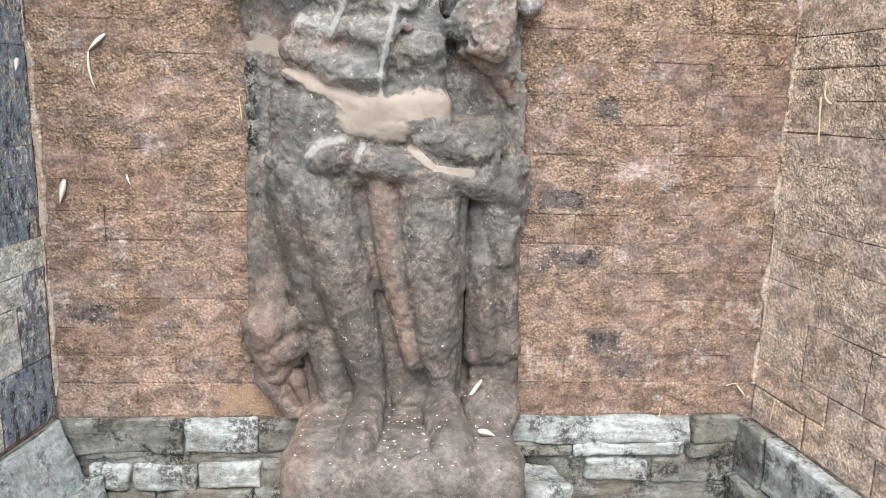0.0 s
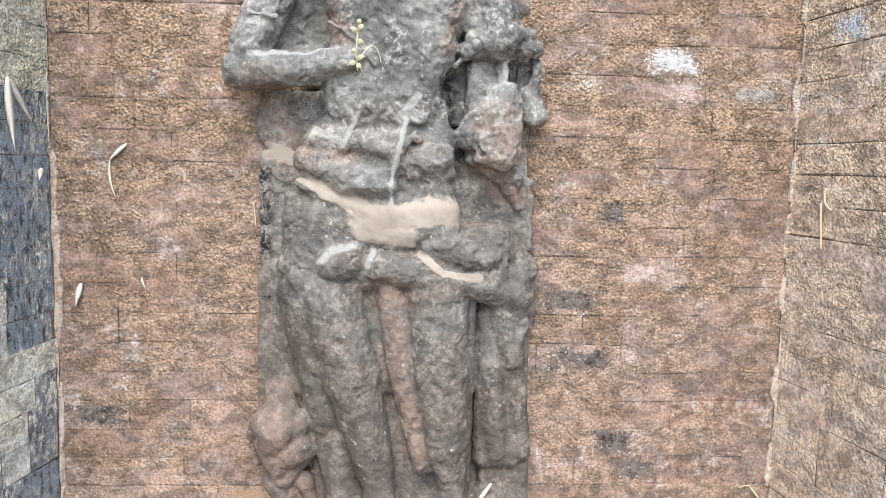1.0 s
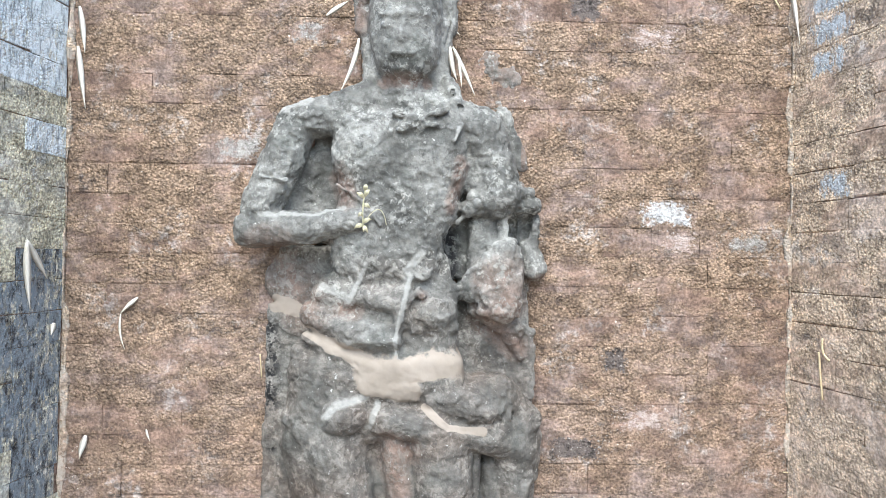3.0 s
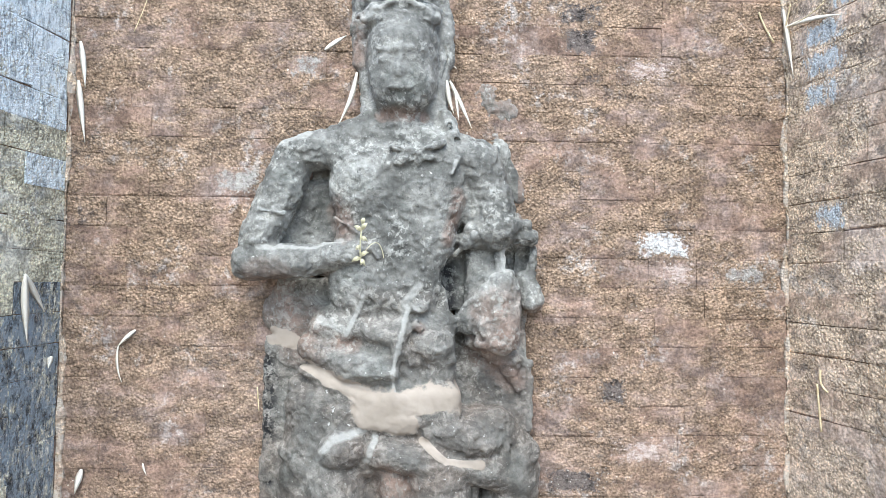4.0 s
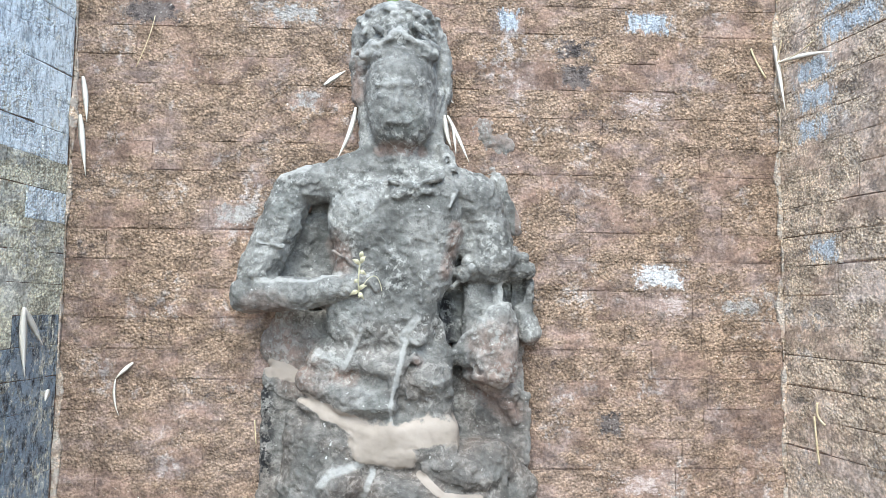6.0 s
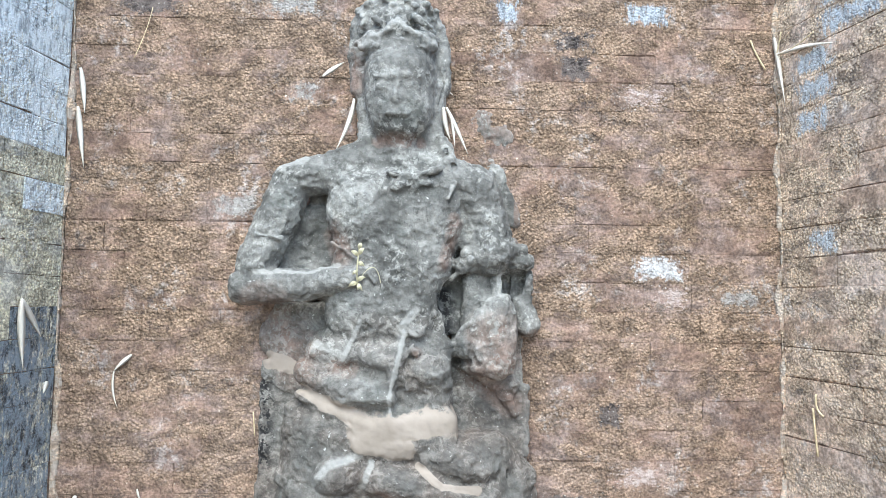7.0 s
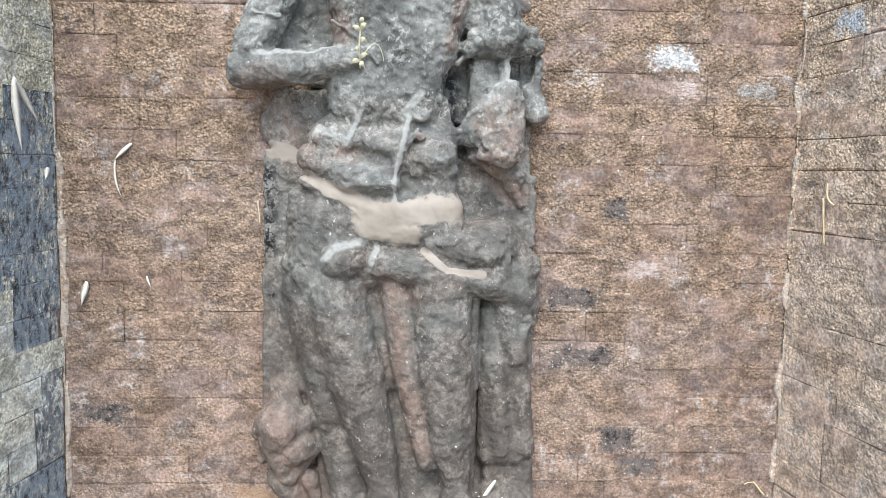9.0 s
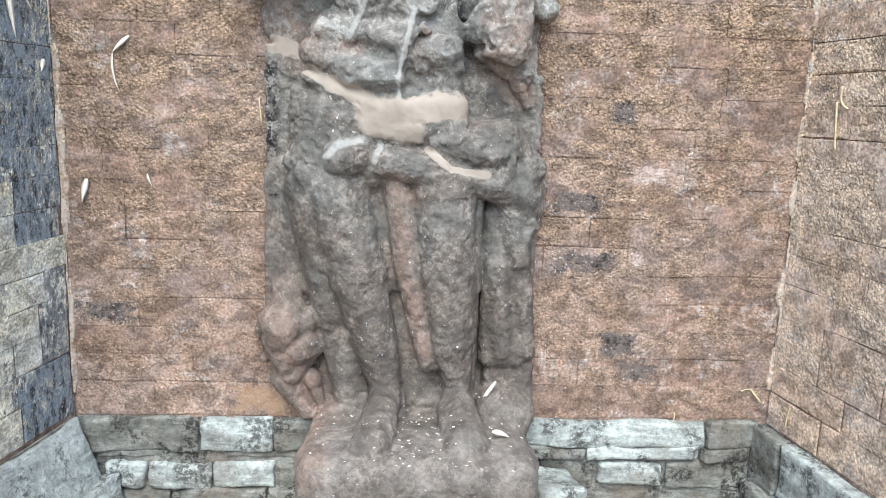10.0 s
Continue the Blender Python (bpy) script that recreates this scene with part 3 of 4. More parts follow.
    # hair and diadem
    c.lump((-0.063, -0.050, 2.444), (0.128, 0.095, 0.104), 0.020)
    c.limb((-0.171, -0.050, 2.449), (-0.183, -0.045, 2.364), 0.030, 0.022, 0.012)
    c.limb((0.046, -0.060, 2.461), (0.078, -0.055, 2.377), 0.030, 0.024, 0.012)
    c.limb((-0.178, -0.110, 2.367), (-0.127, -0.152, 2.373), 0.011, 0.011, 0.020)
    c.limb((-0.127, -0.152, 2.373), (-0.082, -0.168, 2.395), 0.011, 0.011, 0.020)
    c.limb((-0.031, -0.168, 2.397), (0.002, -0.160, 2.381), 0.011, 0.011, 0.020)
    c.limb((0.002, -0.160, 2.381), (0.058, -0.112, 2.387), 0.011, 0.011, 0.020)
    c.lump((-0.059, -0.150, 2.406), (0.040, 0.030, 0.032), 0.016)
    c.limb((-0.082, -0.166, 2.396), (-0.057, -0.160, 2.425), 0.010, 0.010, 0.018)
    c.limb((-0.057, -0.160, 2.425), (-0.031, -0.166, 2.398), 0.010, 0.010, 0.018)
    c.lump((-0.177, -0.079, 2.479), (0.014, 0.014, 0.011), 0.008)
    c.lump((-0.169, -0.092, 2.466), (0.014, 0.014, 0.011), 0.008)
    c.lump((-0.158, -0.103, 2.453), (0.014, 0.014, 0.011), 0.008)
    c.lump((-0.145, -0.113, 2.486), (0.014, 0.014, 0.011), 0.008)
    c.lump((-0.128, -0.121, 2.473), (0.014, 0.014, 0.011), 0.008)
    c.lump((-0.110, -0.128, 2.459), (0.014, 0.014, 0.011), 0.008)
    c.lump((-0.091, -0.132, 2.491), (0.014, 0.014, 0.011), 0.008)
    c.lump((-0.070, -0.135, 2.477), (0.014, 0.014, 0.011), 0.008)
    c.lump((-0.050, -0.135, 2.462), (0.014, 0.014, 0.011), 0.008)
    c.lump((-0.030, -0.132, 2.493), (0.014, 0.014, 0.011), 0.008)
    c.lump((-0.010, -0.128, 2.478), (0.014, 0.014, 0.011), 0.008)
    c.lump((0.008, -0.121, 2.462), (0.014, 0.014, 0.011), 0.008)
    c.lump((0.023, -0.113, 2.491), (0.014, 0.014, 0.011), 0.008)
    c.lump((0.037, -0.103, 2.474), (0.014, 0.014, 0.011), 0.008)
    c.lump((0.048, -0.092, 2.457), (0.014, 0.014, 0.011), 0.008)
    c.lump((0.056, -0.079, 2.486), (0.014, 0.014, 0.011), 0.008)
    c.block((-0.158, -0.160, 2.330), (0.053, 0.000, 2.409), 0.040, 0.030)
    c.limb((-0.164, -0.130, 2.350), (-0.110, -0.160, 2.348), 0.010, 0.010, 0.024)
    c.limb((-0.110, -0.160, 2.348), (-0.057, -0.170, 2.353), 0.010, 0.010, 0.024)
    c.limb((-0.057, -0.170, 2.353), (-0.001, -0.160, 2.351), 0.010, 0.010, 0.024)
    c.limb((-0.001, -0.160, 2.351), (0.048, -0.130, 2.357), 0.010, 0.010, 0.024)
    c.limb((-0.071, -0.060, 2.534), (-0.119, -0.110, 2.486), 0.007, 0.007, 0.010)
    c.limb((-0.119, -0.110, 2.486), (-0.166, -0.120, 2.421), 0.007, 0.007, 0.010)
    c.limb((-0.071, -0.060, 2.534), (-0.102, -0.110, 2.493), 0.007, 0.007, 0.010)
    c.limb((-0.102, -0.110, 2.493), (-0.133, -0.120, 2.435), 0.007, 0.007, 0.010)
    c.limb((-0.071, -0.060, 2.534), (-0.084, -0.110, 2.500), 0.007, 0.007, 0.010)
    c.limb((-0.084, -0.110, 2.500), (-0.098, -0.120, 2.450), 0.007, 0.007, 0.010)
    c.limb((-0.071, -0.060, 2.534), (-0.043, -0.110, 2.502), 0.007, 0.007, 0.010)
    c.limb((-0.043, -0.110, 2.502), (-0.016, -0.120, 2.453), 0.007, 0.007, 0.010)
    c.limb((-0.071, -0.060, 2.534), (-0.028, -0.110, 2.495), 0.007, 0.007, 0.010)
    c.limb((-0.028, -0.110, 2.495), (0.014, -0.120, 2.440), 0.007, 0.007, 0.010)
    c.limb((-0.071, -0.060, 2.534), (-0.014, -0.110, 2.485), 0.007, 0.007, 0.010)
    c.limb((-0.014, -0.110, 2.485), (0.041, -0.120, 2.421), 0.007, 0.007, 0.010)
    c.limb((-0.126, -0.145, 2.436), (-0.099, -0.150, 2.415), 0.012, 0.010, 0.006)
    c.limb((-0.009, -0.145, 2.440), (0.017, -0.150, 2.418), 0.012, 0.010, 0.006)
    c.limb((-0.085, -0.120, 2.471), (-0.084, -0.140, 2.436), 0.010, 0.010, 0.010)
    c.limb((-0.046, -0.120, 2.472), (-0.045, -0.140, 2.437), 0.010, 0.010, 0.010)
    c.limb((-0.071, -0.060, 2.530), (-0.050, -0.085, 2.510), 0.026, 0.030, 0.012)
    # locks and strap on the shoulder
    c.limb((0.074, -0.105, 2.087), (0.102, -0.135, 2.019), 0.024, 0.022, 0.010)
    c.limb((0.102, -0.135, 2.019), (0.111, -0.145, 1.966), 0.020, 0.012, 0.008)
    c.limb((0.136, -0.110, 2.025), (0.155, -0.120, 1.949), 0.012, 0.010, 0.008)
    c.limb((0.111, -0.160, 1.959), (0.095, -0.172, 1.913), 0.009, 0.009, 0.008)
    c.limb((0.085, -0.135, 2.060), (0.120, -0.160, 1.983), 0.004, 0.004, 0.006, away=True)
    c.limb((-0.184, -0.095, 2.045), (-0.146, -0.100, 2.077), 0.030, 0.024, 0.014)
    # belt, knot and rolls round the waist
    c.block((-0.292, -0.148, 1.273), (0.117, 0.020, 1.542), 0.055, 0.030)
    c.block((-0.318, -0.120, 1.221), (-0.143, 0.020, 1.393), 0.050, 0.030)
    c.limb((-0.268, -0.115, 1.479), (-0.049, -0.140, 1.471), 0.034, 0.040, 0.014)
    c.limb((-0.289, -0.112, 1.425), (-0.185, -0.134, 1.379), 0.040, 0.048, 0.012)
    c.limb((-0.185, -0.134, 1.379), (-0.081, -0.138, 1.362), 0.048, 0.046, 0.012)
    c.limb((-0.266, -0.155, 1.454), (-0.169, -0.188, 1.428), 0.005, 0.005, 0.008, away=True)
    c.limb((-0.169, -0.188, 1.428), (-0.062, -0.190, 1.414), 0.005, 0.005, 0.008, away=True)
    c.limb((-0.245, -0.150, 1.527), (-0.143, -0.170, 1.537), 0.006, 0.006, 0.010, away=True)
    c.limb((-0.143, -0.170, 1.537), (-0.049, -0.175, 1.523), 0.006, 0.006, 0.010, away=True)
    c.lump((0.043, -0.120, 1.436), (0.070, 0.062, 0.062), 0.012, turn=12)
    c.limb((-0.013, -0.140, 1.397), (0.091, -0.125, 1.396), 0.026, 0.026, 0.010)
    c.limb((0.005, -0.160, 1.507), (-0.030, -0.162, 1.453), 0.008, 0.008, 0.012)
    c.limb((-0.030, -0.162, 1.453), (-0.013, -0.158, 1.383), 0.008, 0.008, 0.012)
    c.limb((-0.014, -0.185, 1.448), (0.018, -0.175, 1.386), 0.004, 0.004, 0.006, away=True)
    c.lump((0.013, -0.160, 1.541), (0.024, 0.022, 0.022), 0.008)
    c.lump((0.010, -0.165, 1.486), (0.013, 0.014, 0.012), 0.006)
    c.limb((-0.022, -0.146, 1.537), (-0.048, -0.160, 1.445), 0.014, 0.014, 0.026)
    c.limb((-0.048, -0.160, 1.445), (-0.057, -0.162, 1.360), 0.014, 0.014, 0.026)
    c.limb((-0.057, -0.162, 1.360), (-0.055, -0.156, 1.306), 0.014, 0.014, 0.026)
    c.limb((-0.145, -0.150, 1.567), (-0.174, -0.148, 1.504), 0.010, 0.010, 0.020)
    c.limb((-0.174, -0.148, 1.504), (-0.192, -0.146, 1.461), 0.010, 0.010, 0.020)
    c.limb((0.061, -0.095, 1.584), (0.087, -0.100, 1.456), 0.022, 0.026, 0.010)
    c.limb((0.077, -0.090, 1.359), (0.085, -0.090, 1.299), 0.034, 0.036, 0.012)
    c.limb((-0.047, -0.200, 1.456), (-0.042, -0.190, 1.327), 0.004, 0.004, 0.008, away=True)
    # hips and the cement fill
    c.limb((-0.326, -0.085, 1.311), (-0.184, -0.120, 1.262), 0.034, 0.038, 0.012)
    c.limb((-0.307, -0.115, 1.360), (-0.218, -0.138, 1.323), 0.018, 0.018, 0.014)
    c.limb((-0.218, -0.138, 1.323), (-0.138, -0.148, 1.292), 0.018, 0.018, 0.014)
    c.block((-0.181, -0.170, 1.199), (0.132, 0.020, 1.322), 0.035, 0.030, turn=3)
    c.limb((-0.122, -0.140, 1.217), (-0.005, -0.140, 1.205), 0.026, 0.022, 0.016)
    # thighs and hips below the belt
    c.block((-0.361, -0.152, 1.051), (-0.067, 0.020, 1.324), 0.060, 0.030)
    c.block((-0.093, -0.145, 1.058), (0.286, 0.020, 1.262), 0.050, 0.020)
    c.limb((-0.311, -0.070, 1.279), (-0.308, -0.065, 1.075), 0.055, 0.055, 0.020)
    # rolls of cloth across the thighs
    c.lump((-0.199, -0.138, 1.150), (0.074, 0.064, 0.060), 0.024, turn=10)
    c.limb((-0.347, -0.095, 1.132), (-0.257, -0.125, 1.132), 0.030, 0.030, 0.010)
    c.limb((-0.094, -0.148, 1.142), (0.053, -0.150, 1.119), 0.044, 0.050, 0.018)
    c.limb((0.053, -0.150, 1.119), (0.205, -0.112, 1.095), 0.050, 0.054, 0.018)
    c.limb((0.205, -0.112, 1.095), (0.300, -0.070, 1.048), 0.052, 0.056, 0.018)
    c.lump((0.137, -0.130, 1.182), (0.122, 0.066, 0.058), 0.014, turn=-6)
    c.limb((0.027, -0.190, 1.184), (0.089, -0.195, 1.130), 0.005, 0.005, 0.008, away=True)
    c.limb((0.089, -0.195, 1.130), (0.166, -0.180, 1.113), 0.005, 0.005, 0.008, away=True)
    c.limb((-0.063, -0.185, 1.166), (-0.002, -0.205, 1.140), 0.004, 0.004, 0.008, away=True)
    c.limb((0.251, -0.080, 1.197), (0.324, -0.065, 1.126), 0.042, 0.042, 0.014)
    c.limb((0.286, -0.070, 1.109), (0.298, -0.062, 1.019), 0.058, 0.054, 0.012)
    c.limb((0.247, -0.120, 1.183), (0.271, -0.125, 1.153), 0.006, 0.006, 0.006, away=True)
    c.limb((0.271, -0.125, 1.153), (0.258, -0.120, 1.113), 0.006, 0.006, 0.006, away=True)
    c.limb((-0.121, -0.210, 1.181), (-0.130, -0.205, 1.116), 0.006, 0.006, 0.010, away=True)
    # legs under thin cloth
    c.limb((-0.222, -0.090, 1.064), (-0.168, -0.100, 0.824), 0.092, 0.086, 0.014)
    c.limb((-0.168, -0.100, 0.824), (-0.106, -0.105, 0.589), 0.086, 0.060, 0.020)
    c.limb((-0.106, -0.105, 0.589), (-0.059, -0.110, 0.408), 0.060, 0.042, 0.020)
    c.limb((-0.304, -0.050, 1.057), (-0.232, -0.045, 0.706), 0.080, 0.070, 0.030)
    c.block((-0.390, -0.050, 0.738), (-0.226, 0.020, 1.060), 0.020, 0.030)
    c.limb((-0.232, -0.045, 0.706), (-0.169, -0.040, 0.384), 0.070, 0.060, 0.030)
    c.block((-0.129, -0.115, 0.762), (0.188, 0.020, 1.095), 0.020, 0.020)
    c.block((-0.097, -0.088, 0.406), (0.186, 0.020, 0.847), 0.020, 0.020)
    c.limb((-0.057, -0.115, 1.080), (-0.016, -0.115, 0.831), 0.044, 0.046, 0.014)
    c.limb((-0.016, -0.115, 0.831), (0.043, -0.110, 0.560), 0.046, 0.034, 0.014)
    c.limb((0.070, -0.105, 1.066), (0.087, -0.108, 0.832), 0.092, 0.088, 0.014)
    c.limb((0.087, -0.108, 0.832), (0.105, -0.115, 0.632), 0.088, 0.070, 0.020)
    c.limb((0.107, -0.115, 0.632), (0.137, -0.115, 0.449), 0.066, 0.038, 0.020)
    c.limb((-0.053, -0.030, 0.438), (0.069, -0.030, 0.422), 0.060, 0.060, 0.020)
    c.limb((-0.111, -0.160, 1.090), (-0.087, -0.155, 0.918), 0.007, 0.007, 0.012, away=True)
    c.limb((-0.087, -0.155, 0.918), (-0.052, -0.150, 0.740), 0.007, 0.007, 0.012, away=True)
    c.limb((-0.052, -0.150, 0.740), (-0.032, -0.135, 0.567), 0.007, 0.007, 0.012, away=True)
    c.limb((-0.032, -0.135, 0.567), (-0.023, -0.130, 0.426), 0.007, 0.007, 0.012, away=True)
    c.limb((0.168, -0.130, 1.017), (0.181, -0.125, 0.805), 0.005, 0.005, 0.010, away=True)
    c.limb((0.181, -0.125, 0.805), (0.181, -0.115, 0.599), 0.005, 0.005, 0.010, away=True)
    c.limb((0.181, -0.115, 0.599), (0.182, -0.105, 0.419), 0.005, 0.005, 0.010, away=True)
    c.limb((-0.018, -0.172, 1.048), (0.002, -0.168, 0.891), 0.004, 0.004, 0.010, away=True)
    c.limb((0.002, -0.168, 0.891), (0.026, -0.158, 0.711), 0.004, 0.004, 0.010, away=True)
    c.limb((0.026, -0.158, 0.711), (0.062, -0.150, 0.557), 0.004, 0.004, 0.010, away=True)
    c.limb((-0.266, -0.166, 0.994), (-0.211, -0.192, 0.978), 0.002, 0.002, 0.010, away=True)
    c.limb((-0.211, -0.192, 0.978), (-0.150, -0.190, 1.001), 0.002, 0.002, 0.010, away=True)
    c.limb((0.020, -0.188, 1.005), (0.078, -0.203, 0.987), 0.002, 0.002, 0.010, away=True)
    c.limb((0.078, -0.203, 0.987), (0.134, -0.186, 1.002), 0.002, 0.002, 0.010, away=True)
    c.limb((-0.234, -0.166, 0.862), (-0.181, -0.192, 0.857), 0.002, 0.002, 0.010, away=True)
    c.limb((-0.181, -0.192, 0.857), (-0.130, -0.190, 0.864), 0.002, 0.002, 0.010, away=True)
    c.limb((0.033, -0.188, 0.865), (0.089, -0.203, 0.865), 0.002, 0.002, 0.010, away=True)
    c.limb((0.089, -0.203, 0.865), (0.139, -0.186, 0.870), 0.002, 0.002, 0.010, away=True)
    c.limb((-0.202, -0.166, 0.727), (-0.150, -0.192, 0.733), 0.002, 0.002, 0.010, away=True)
    c.limb((-0.150, -0.192, 0.733), (-0.110, -0.190, 0.724), 0.002, 0.002, 0.010, away=True)
    c.limb((0.047, -0.188, 0.720), (0.100, -0.203, 0.723), 0.002, 0.002, 0.010, away=True)
    c.limb((0.100, -0.203, 0.723), (0.144, -0.186, 0.735), 0.002, 0.002, 0.010, away=True)
    c.limb((-0.170, -0.166, 0.589), (-0.118, -0.192, 0.576), 0.002, 0.002, 0.010, away=True)
    c.limb((-0.118, -0.192, 0.576), (-0.088, -0.190, 0.579), 0.002, 0.002, 0.010, away=True)
    c.limb((0.060, -0.188, 0.602), (0.111, -0.203, 0.593), 0.002, 0.002, 0.010, away=True)
    c.limb((0.111, -0.203, 0.593), (0.150, -0.186, 0.596), 0.002, 0.002, 0.010, away=True)
    # drapery beside the leg
    c.block((0.193, -0.088, 0.528), (0.337, 0.020, 1.072), 0.030, 0.020)
    c.limb((0.269, -0.070, 1.028), (0.294, -0.068, 0.862), 0.052, 0.036, 0.012)
    c.limb((0.213, -0.070, 0.993), (0.239, -0.060, 0.756), 0.024, 0.020, 0.008)
    c.limb((0.319, -0.085, 0.974), (0.291, -0.095, 0.851), 0.022, 0.012, 0.010)
    c.limb((0.335, -0.050, 1.076), (0.334, -0.045, 0.960), 0.034, 0.026, 0.014)
    c.limb((0.237, -0.068, 0.844), (0.263, -0.066, 0.584), 0.038, 0.042, 0.014)
    c.limb((0.317, -0.066, 0.760), (0.331, -0.066, 0.585), 0.032, 0.034, 0.014)
    c.limb((0.192, -0.105, 0.974), (0.267, -0.115, 0.961), 0.004, 0.004, 0.006, away=True)
    c.limb((0.266, -0.110, 0.837), (0.292, -0.100, 0.596), 0.005, 0.005, 0.008, away=True)
    c.limb((0.206, -0.100, 0.538), (0.280, -0.105, 0.563), 0.008, 0.008, 0.008, away=True)
    c.limb((0.280, -0.105, 0.563), (0.358, -0.090, 0.556), 0.008, 0.008, 0.008, away=True)
    c.block((0.208, -0.075, 0.361), (0.362, 0.020, 0.554), 0.025, 0.016)
    # broken lump at the slab's foot
    c.limb((-0.385, -0.030, 0.751), (-0.369, -0.060, 0.673), 0.040, 0.060, 0.012)
    c.lump((-0.383, -0.075, 0.651), (0.072, 0.075, 0.075), 0.016, turn=10)
    c.lump((-0.340, -0.060, 0.586), (0.075, 0.070, 0.062), 0.016, turn=30)
    c.limb((-0.436, -0.070, 0.674), (-0.452, -0.060, 0.619), 0.022, 0.020, 0.010)
    c.lump((-0.313, -0.070, 0.660), (0.034, 0.045, 0.050), 0.010, turn=-20)
    c.limb((-0.397, -0.090, 0.612), (-0.368, -0.075, 0.503), 0.048, 0.030, 0.010)
    c.limb((-0.288, -0.070, 0.591), (-0.355, -0.070, 0.492), 0.026, 0.026, 0.010)
    c.limb((-0.440, -0.060, 0.545), (-0.404, -0.070, 0.579), 0.018, 0.024, 0.010)
    c.limb((-0.385, -0.045, 0.482), (-0.312, -0.045, 0.365), 0.044, 0.026, 0.014)
    c.limb((-0.308, -0.050, 0.486), (-0.270, -0.050, 0.378), 0.030, 0.014, 0.010)
    c.limb((-0.323, -0.140, 0.672), (-0.317, -0.140, 0.631), 0.007, 0.007, 0.010, away=True)
    c.lump((-0.303, -0.125, 0.640), (0.010, 0.022, 0.016), 0.010, away=True)
    c.limb((-0.343, -0.140, 0.613), (-0.369, -0.130, 0.541), 0.004, 0.004, 0.008, away=True)

    verts, quads = c.mesh()
    g = np.gradient(c.field, c.step)
    cell = tuple(np.clip(np.round((verts - c.low) / c.step).astype(int), 0, np.array(c.field.shape) - 1).T)
    normal = np.stack([a[cell] for a in g], -1)
    normal /= np.linalg.norm(normal, axis=1, keepdims=True) + 1e-9

    front = verts[:, 1] < -0.055

    def painted(strokes):
        value = np.zeros(len(verts))
        for a, b, r in strokes:
            value = np.maximum(value, near_line(verts, a, b, r))
        return value

    cement = painted((
        ((-0.310, 1.382), (-0.238, 1.343), 0.013), ((-0.238, 1.343), (-0.129, 1.296), 0.020), ((-0.121, 1.266), (0.106, 1.291), 0.043), ((-0.136, 1.232), (-0.005, 1.221), 0.030),
        ((0.024, 1.179), (0.090, 1.128), 0.010), ((0.090, 1.128), (0.186, 1.115), 0.011),
    )) * front
    cement = np.maximum(cement, near_line(verts, (-0.412, 1.452), (-0.345, 1.432), 0.021) * (verts[:, 1] < 0.0))
    # Pale lime marks, plus painted highlights along the shoulder and forearm tops.
    lime_or_glint = painted((
        ((-0.262, 1.129), (-0.217, 1.186), 0.011), ((-0.217, 1.186), (-0.139, 1.206), 0.013), ((-0.106, 1.185), (-0.130, 1.121), 0.010), ((-0.022, 1.538), (-0.059, 1.362), 0.009),
        ((-0.059, 1.362), (-0.054, 1.308), 0.009), ((-0.143, 1.568), (-0.190, 1.463), 0.008), ((-0.265, 1.505), (-0.195, 1.475), 0.013), ((0.104, 1.949), (0.095, 1.914), 0.008),
        ((0.246, 1.700), (0.256, 1.648), 0.014), ((-0.031, 1.551), (0.008, 1.601), 0.014), ((-0.173, 2.346), (-0.082, 2.394), 0.011), ((-0.082, 2.394), (-0.057, 2.425), 0.011),
        ((-0.057, 2.425), (-0.031, 2.396), 0.011), ((-0.031, 2.396), (0.056, 2.366), 0.011), ((-0.086, 2.518), (-0.066, 2.469), 0.018), ((-0.384, 2.007), (-0.312, 2.025), 0.014),
        ((-0.440, 1.703), (-0.301, 1.702), 0.008), ((-0.301, 1.702), (-0.209, 1.725), 0.008),
    )) * front
    fresh = painted((
        ((-0.074, 1.085), (-0.031, 0.843), 0.026), ((-0.031, 0.843), (0.022, 0.598), 0.026), ((-0.397, 0.684), (-0.350, 0.530), 0.065), ((-0.357, 0.497), (-0.290, 0.382), 0.050),
        ((-0.106, 2.082), (0.012, 2.078), 0.013), ((0.234, 1.539), (0.248, 1.460), 0.050), ((0.189, 1.423), (0.300, 1.332), 0.030), ((0.316, 1.525), (0.366, 1.535), 0.010),
        ((-0.410, 1.584), (-0.324, 1.453), 0.055), ((-0.507, 1.599), (-0.372, 1.594), 0.010), ((-0.184, 2.343), (-0.179, 2.253), 0.022), ((0.010, 1.486), (0.013, 1.483), 0.011),
        ((-0.227, 1.816), (-0.206, 1.746), 0.022), ((-0.217, 1.444), (-0.171, 1.437), 0.016), ((0.118, 1.854), (0.088, 1.727), 0.014), ((-0.061, 1.070), (-0.030, 1.055), 0.030),
    ))
    fresh = np.where((verts[:, 0] > 0.14) & (verts[:, 2] > 2.045) & (verts[:, 1] > -0.05) | (verts[:, 0] > 0.30) & (verts[:, 2] > 1.80), 0.6, fresh)
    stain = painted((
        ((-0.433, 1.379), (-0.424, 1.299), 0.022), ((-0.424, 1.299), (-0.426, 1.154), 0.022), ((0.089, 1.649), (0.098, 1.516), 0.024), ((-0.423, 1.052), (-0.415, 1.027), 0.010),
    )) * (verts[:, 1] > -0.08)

    rough = (1 - 0.75 * np.clip(cement * 2 - 0.6, 0, 1))[:, None]
    big = lattice_noise(verts, 9, 1) * 0.0022 + lattice_noise(verts, 22, 2) * 0.0017
    fine = lattice_noise(verts, 48, 3) * 0.0022 + lattice_noise(verts, 95, 4) * 0.0018
    ridge = (0.4 - np.abs(lattice_noise(verts * [1, 1, 1.5], 17, 6) + 0.5 * lattice_noise(verts, 40, 11))) * 0.0036
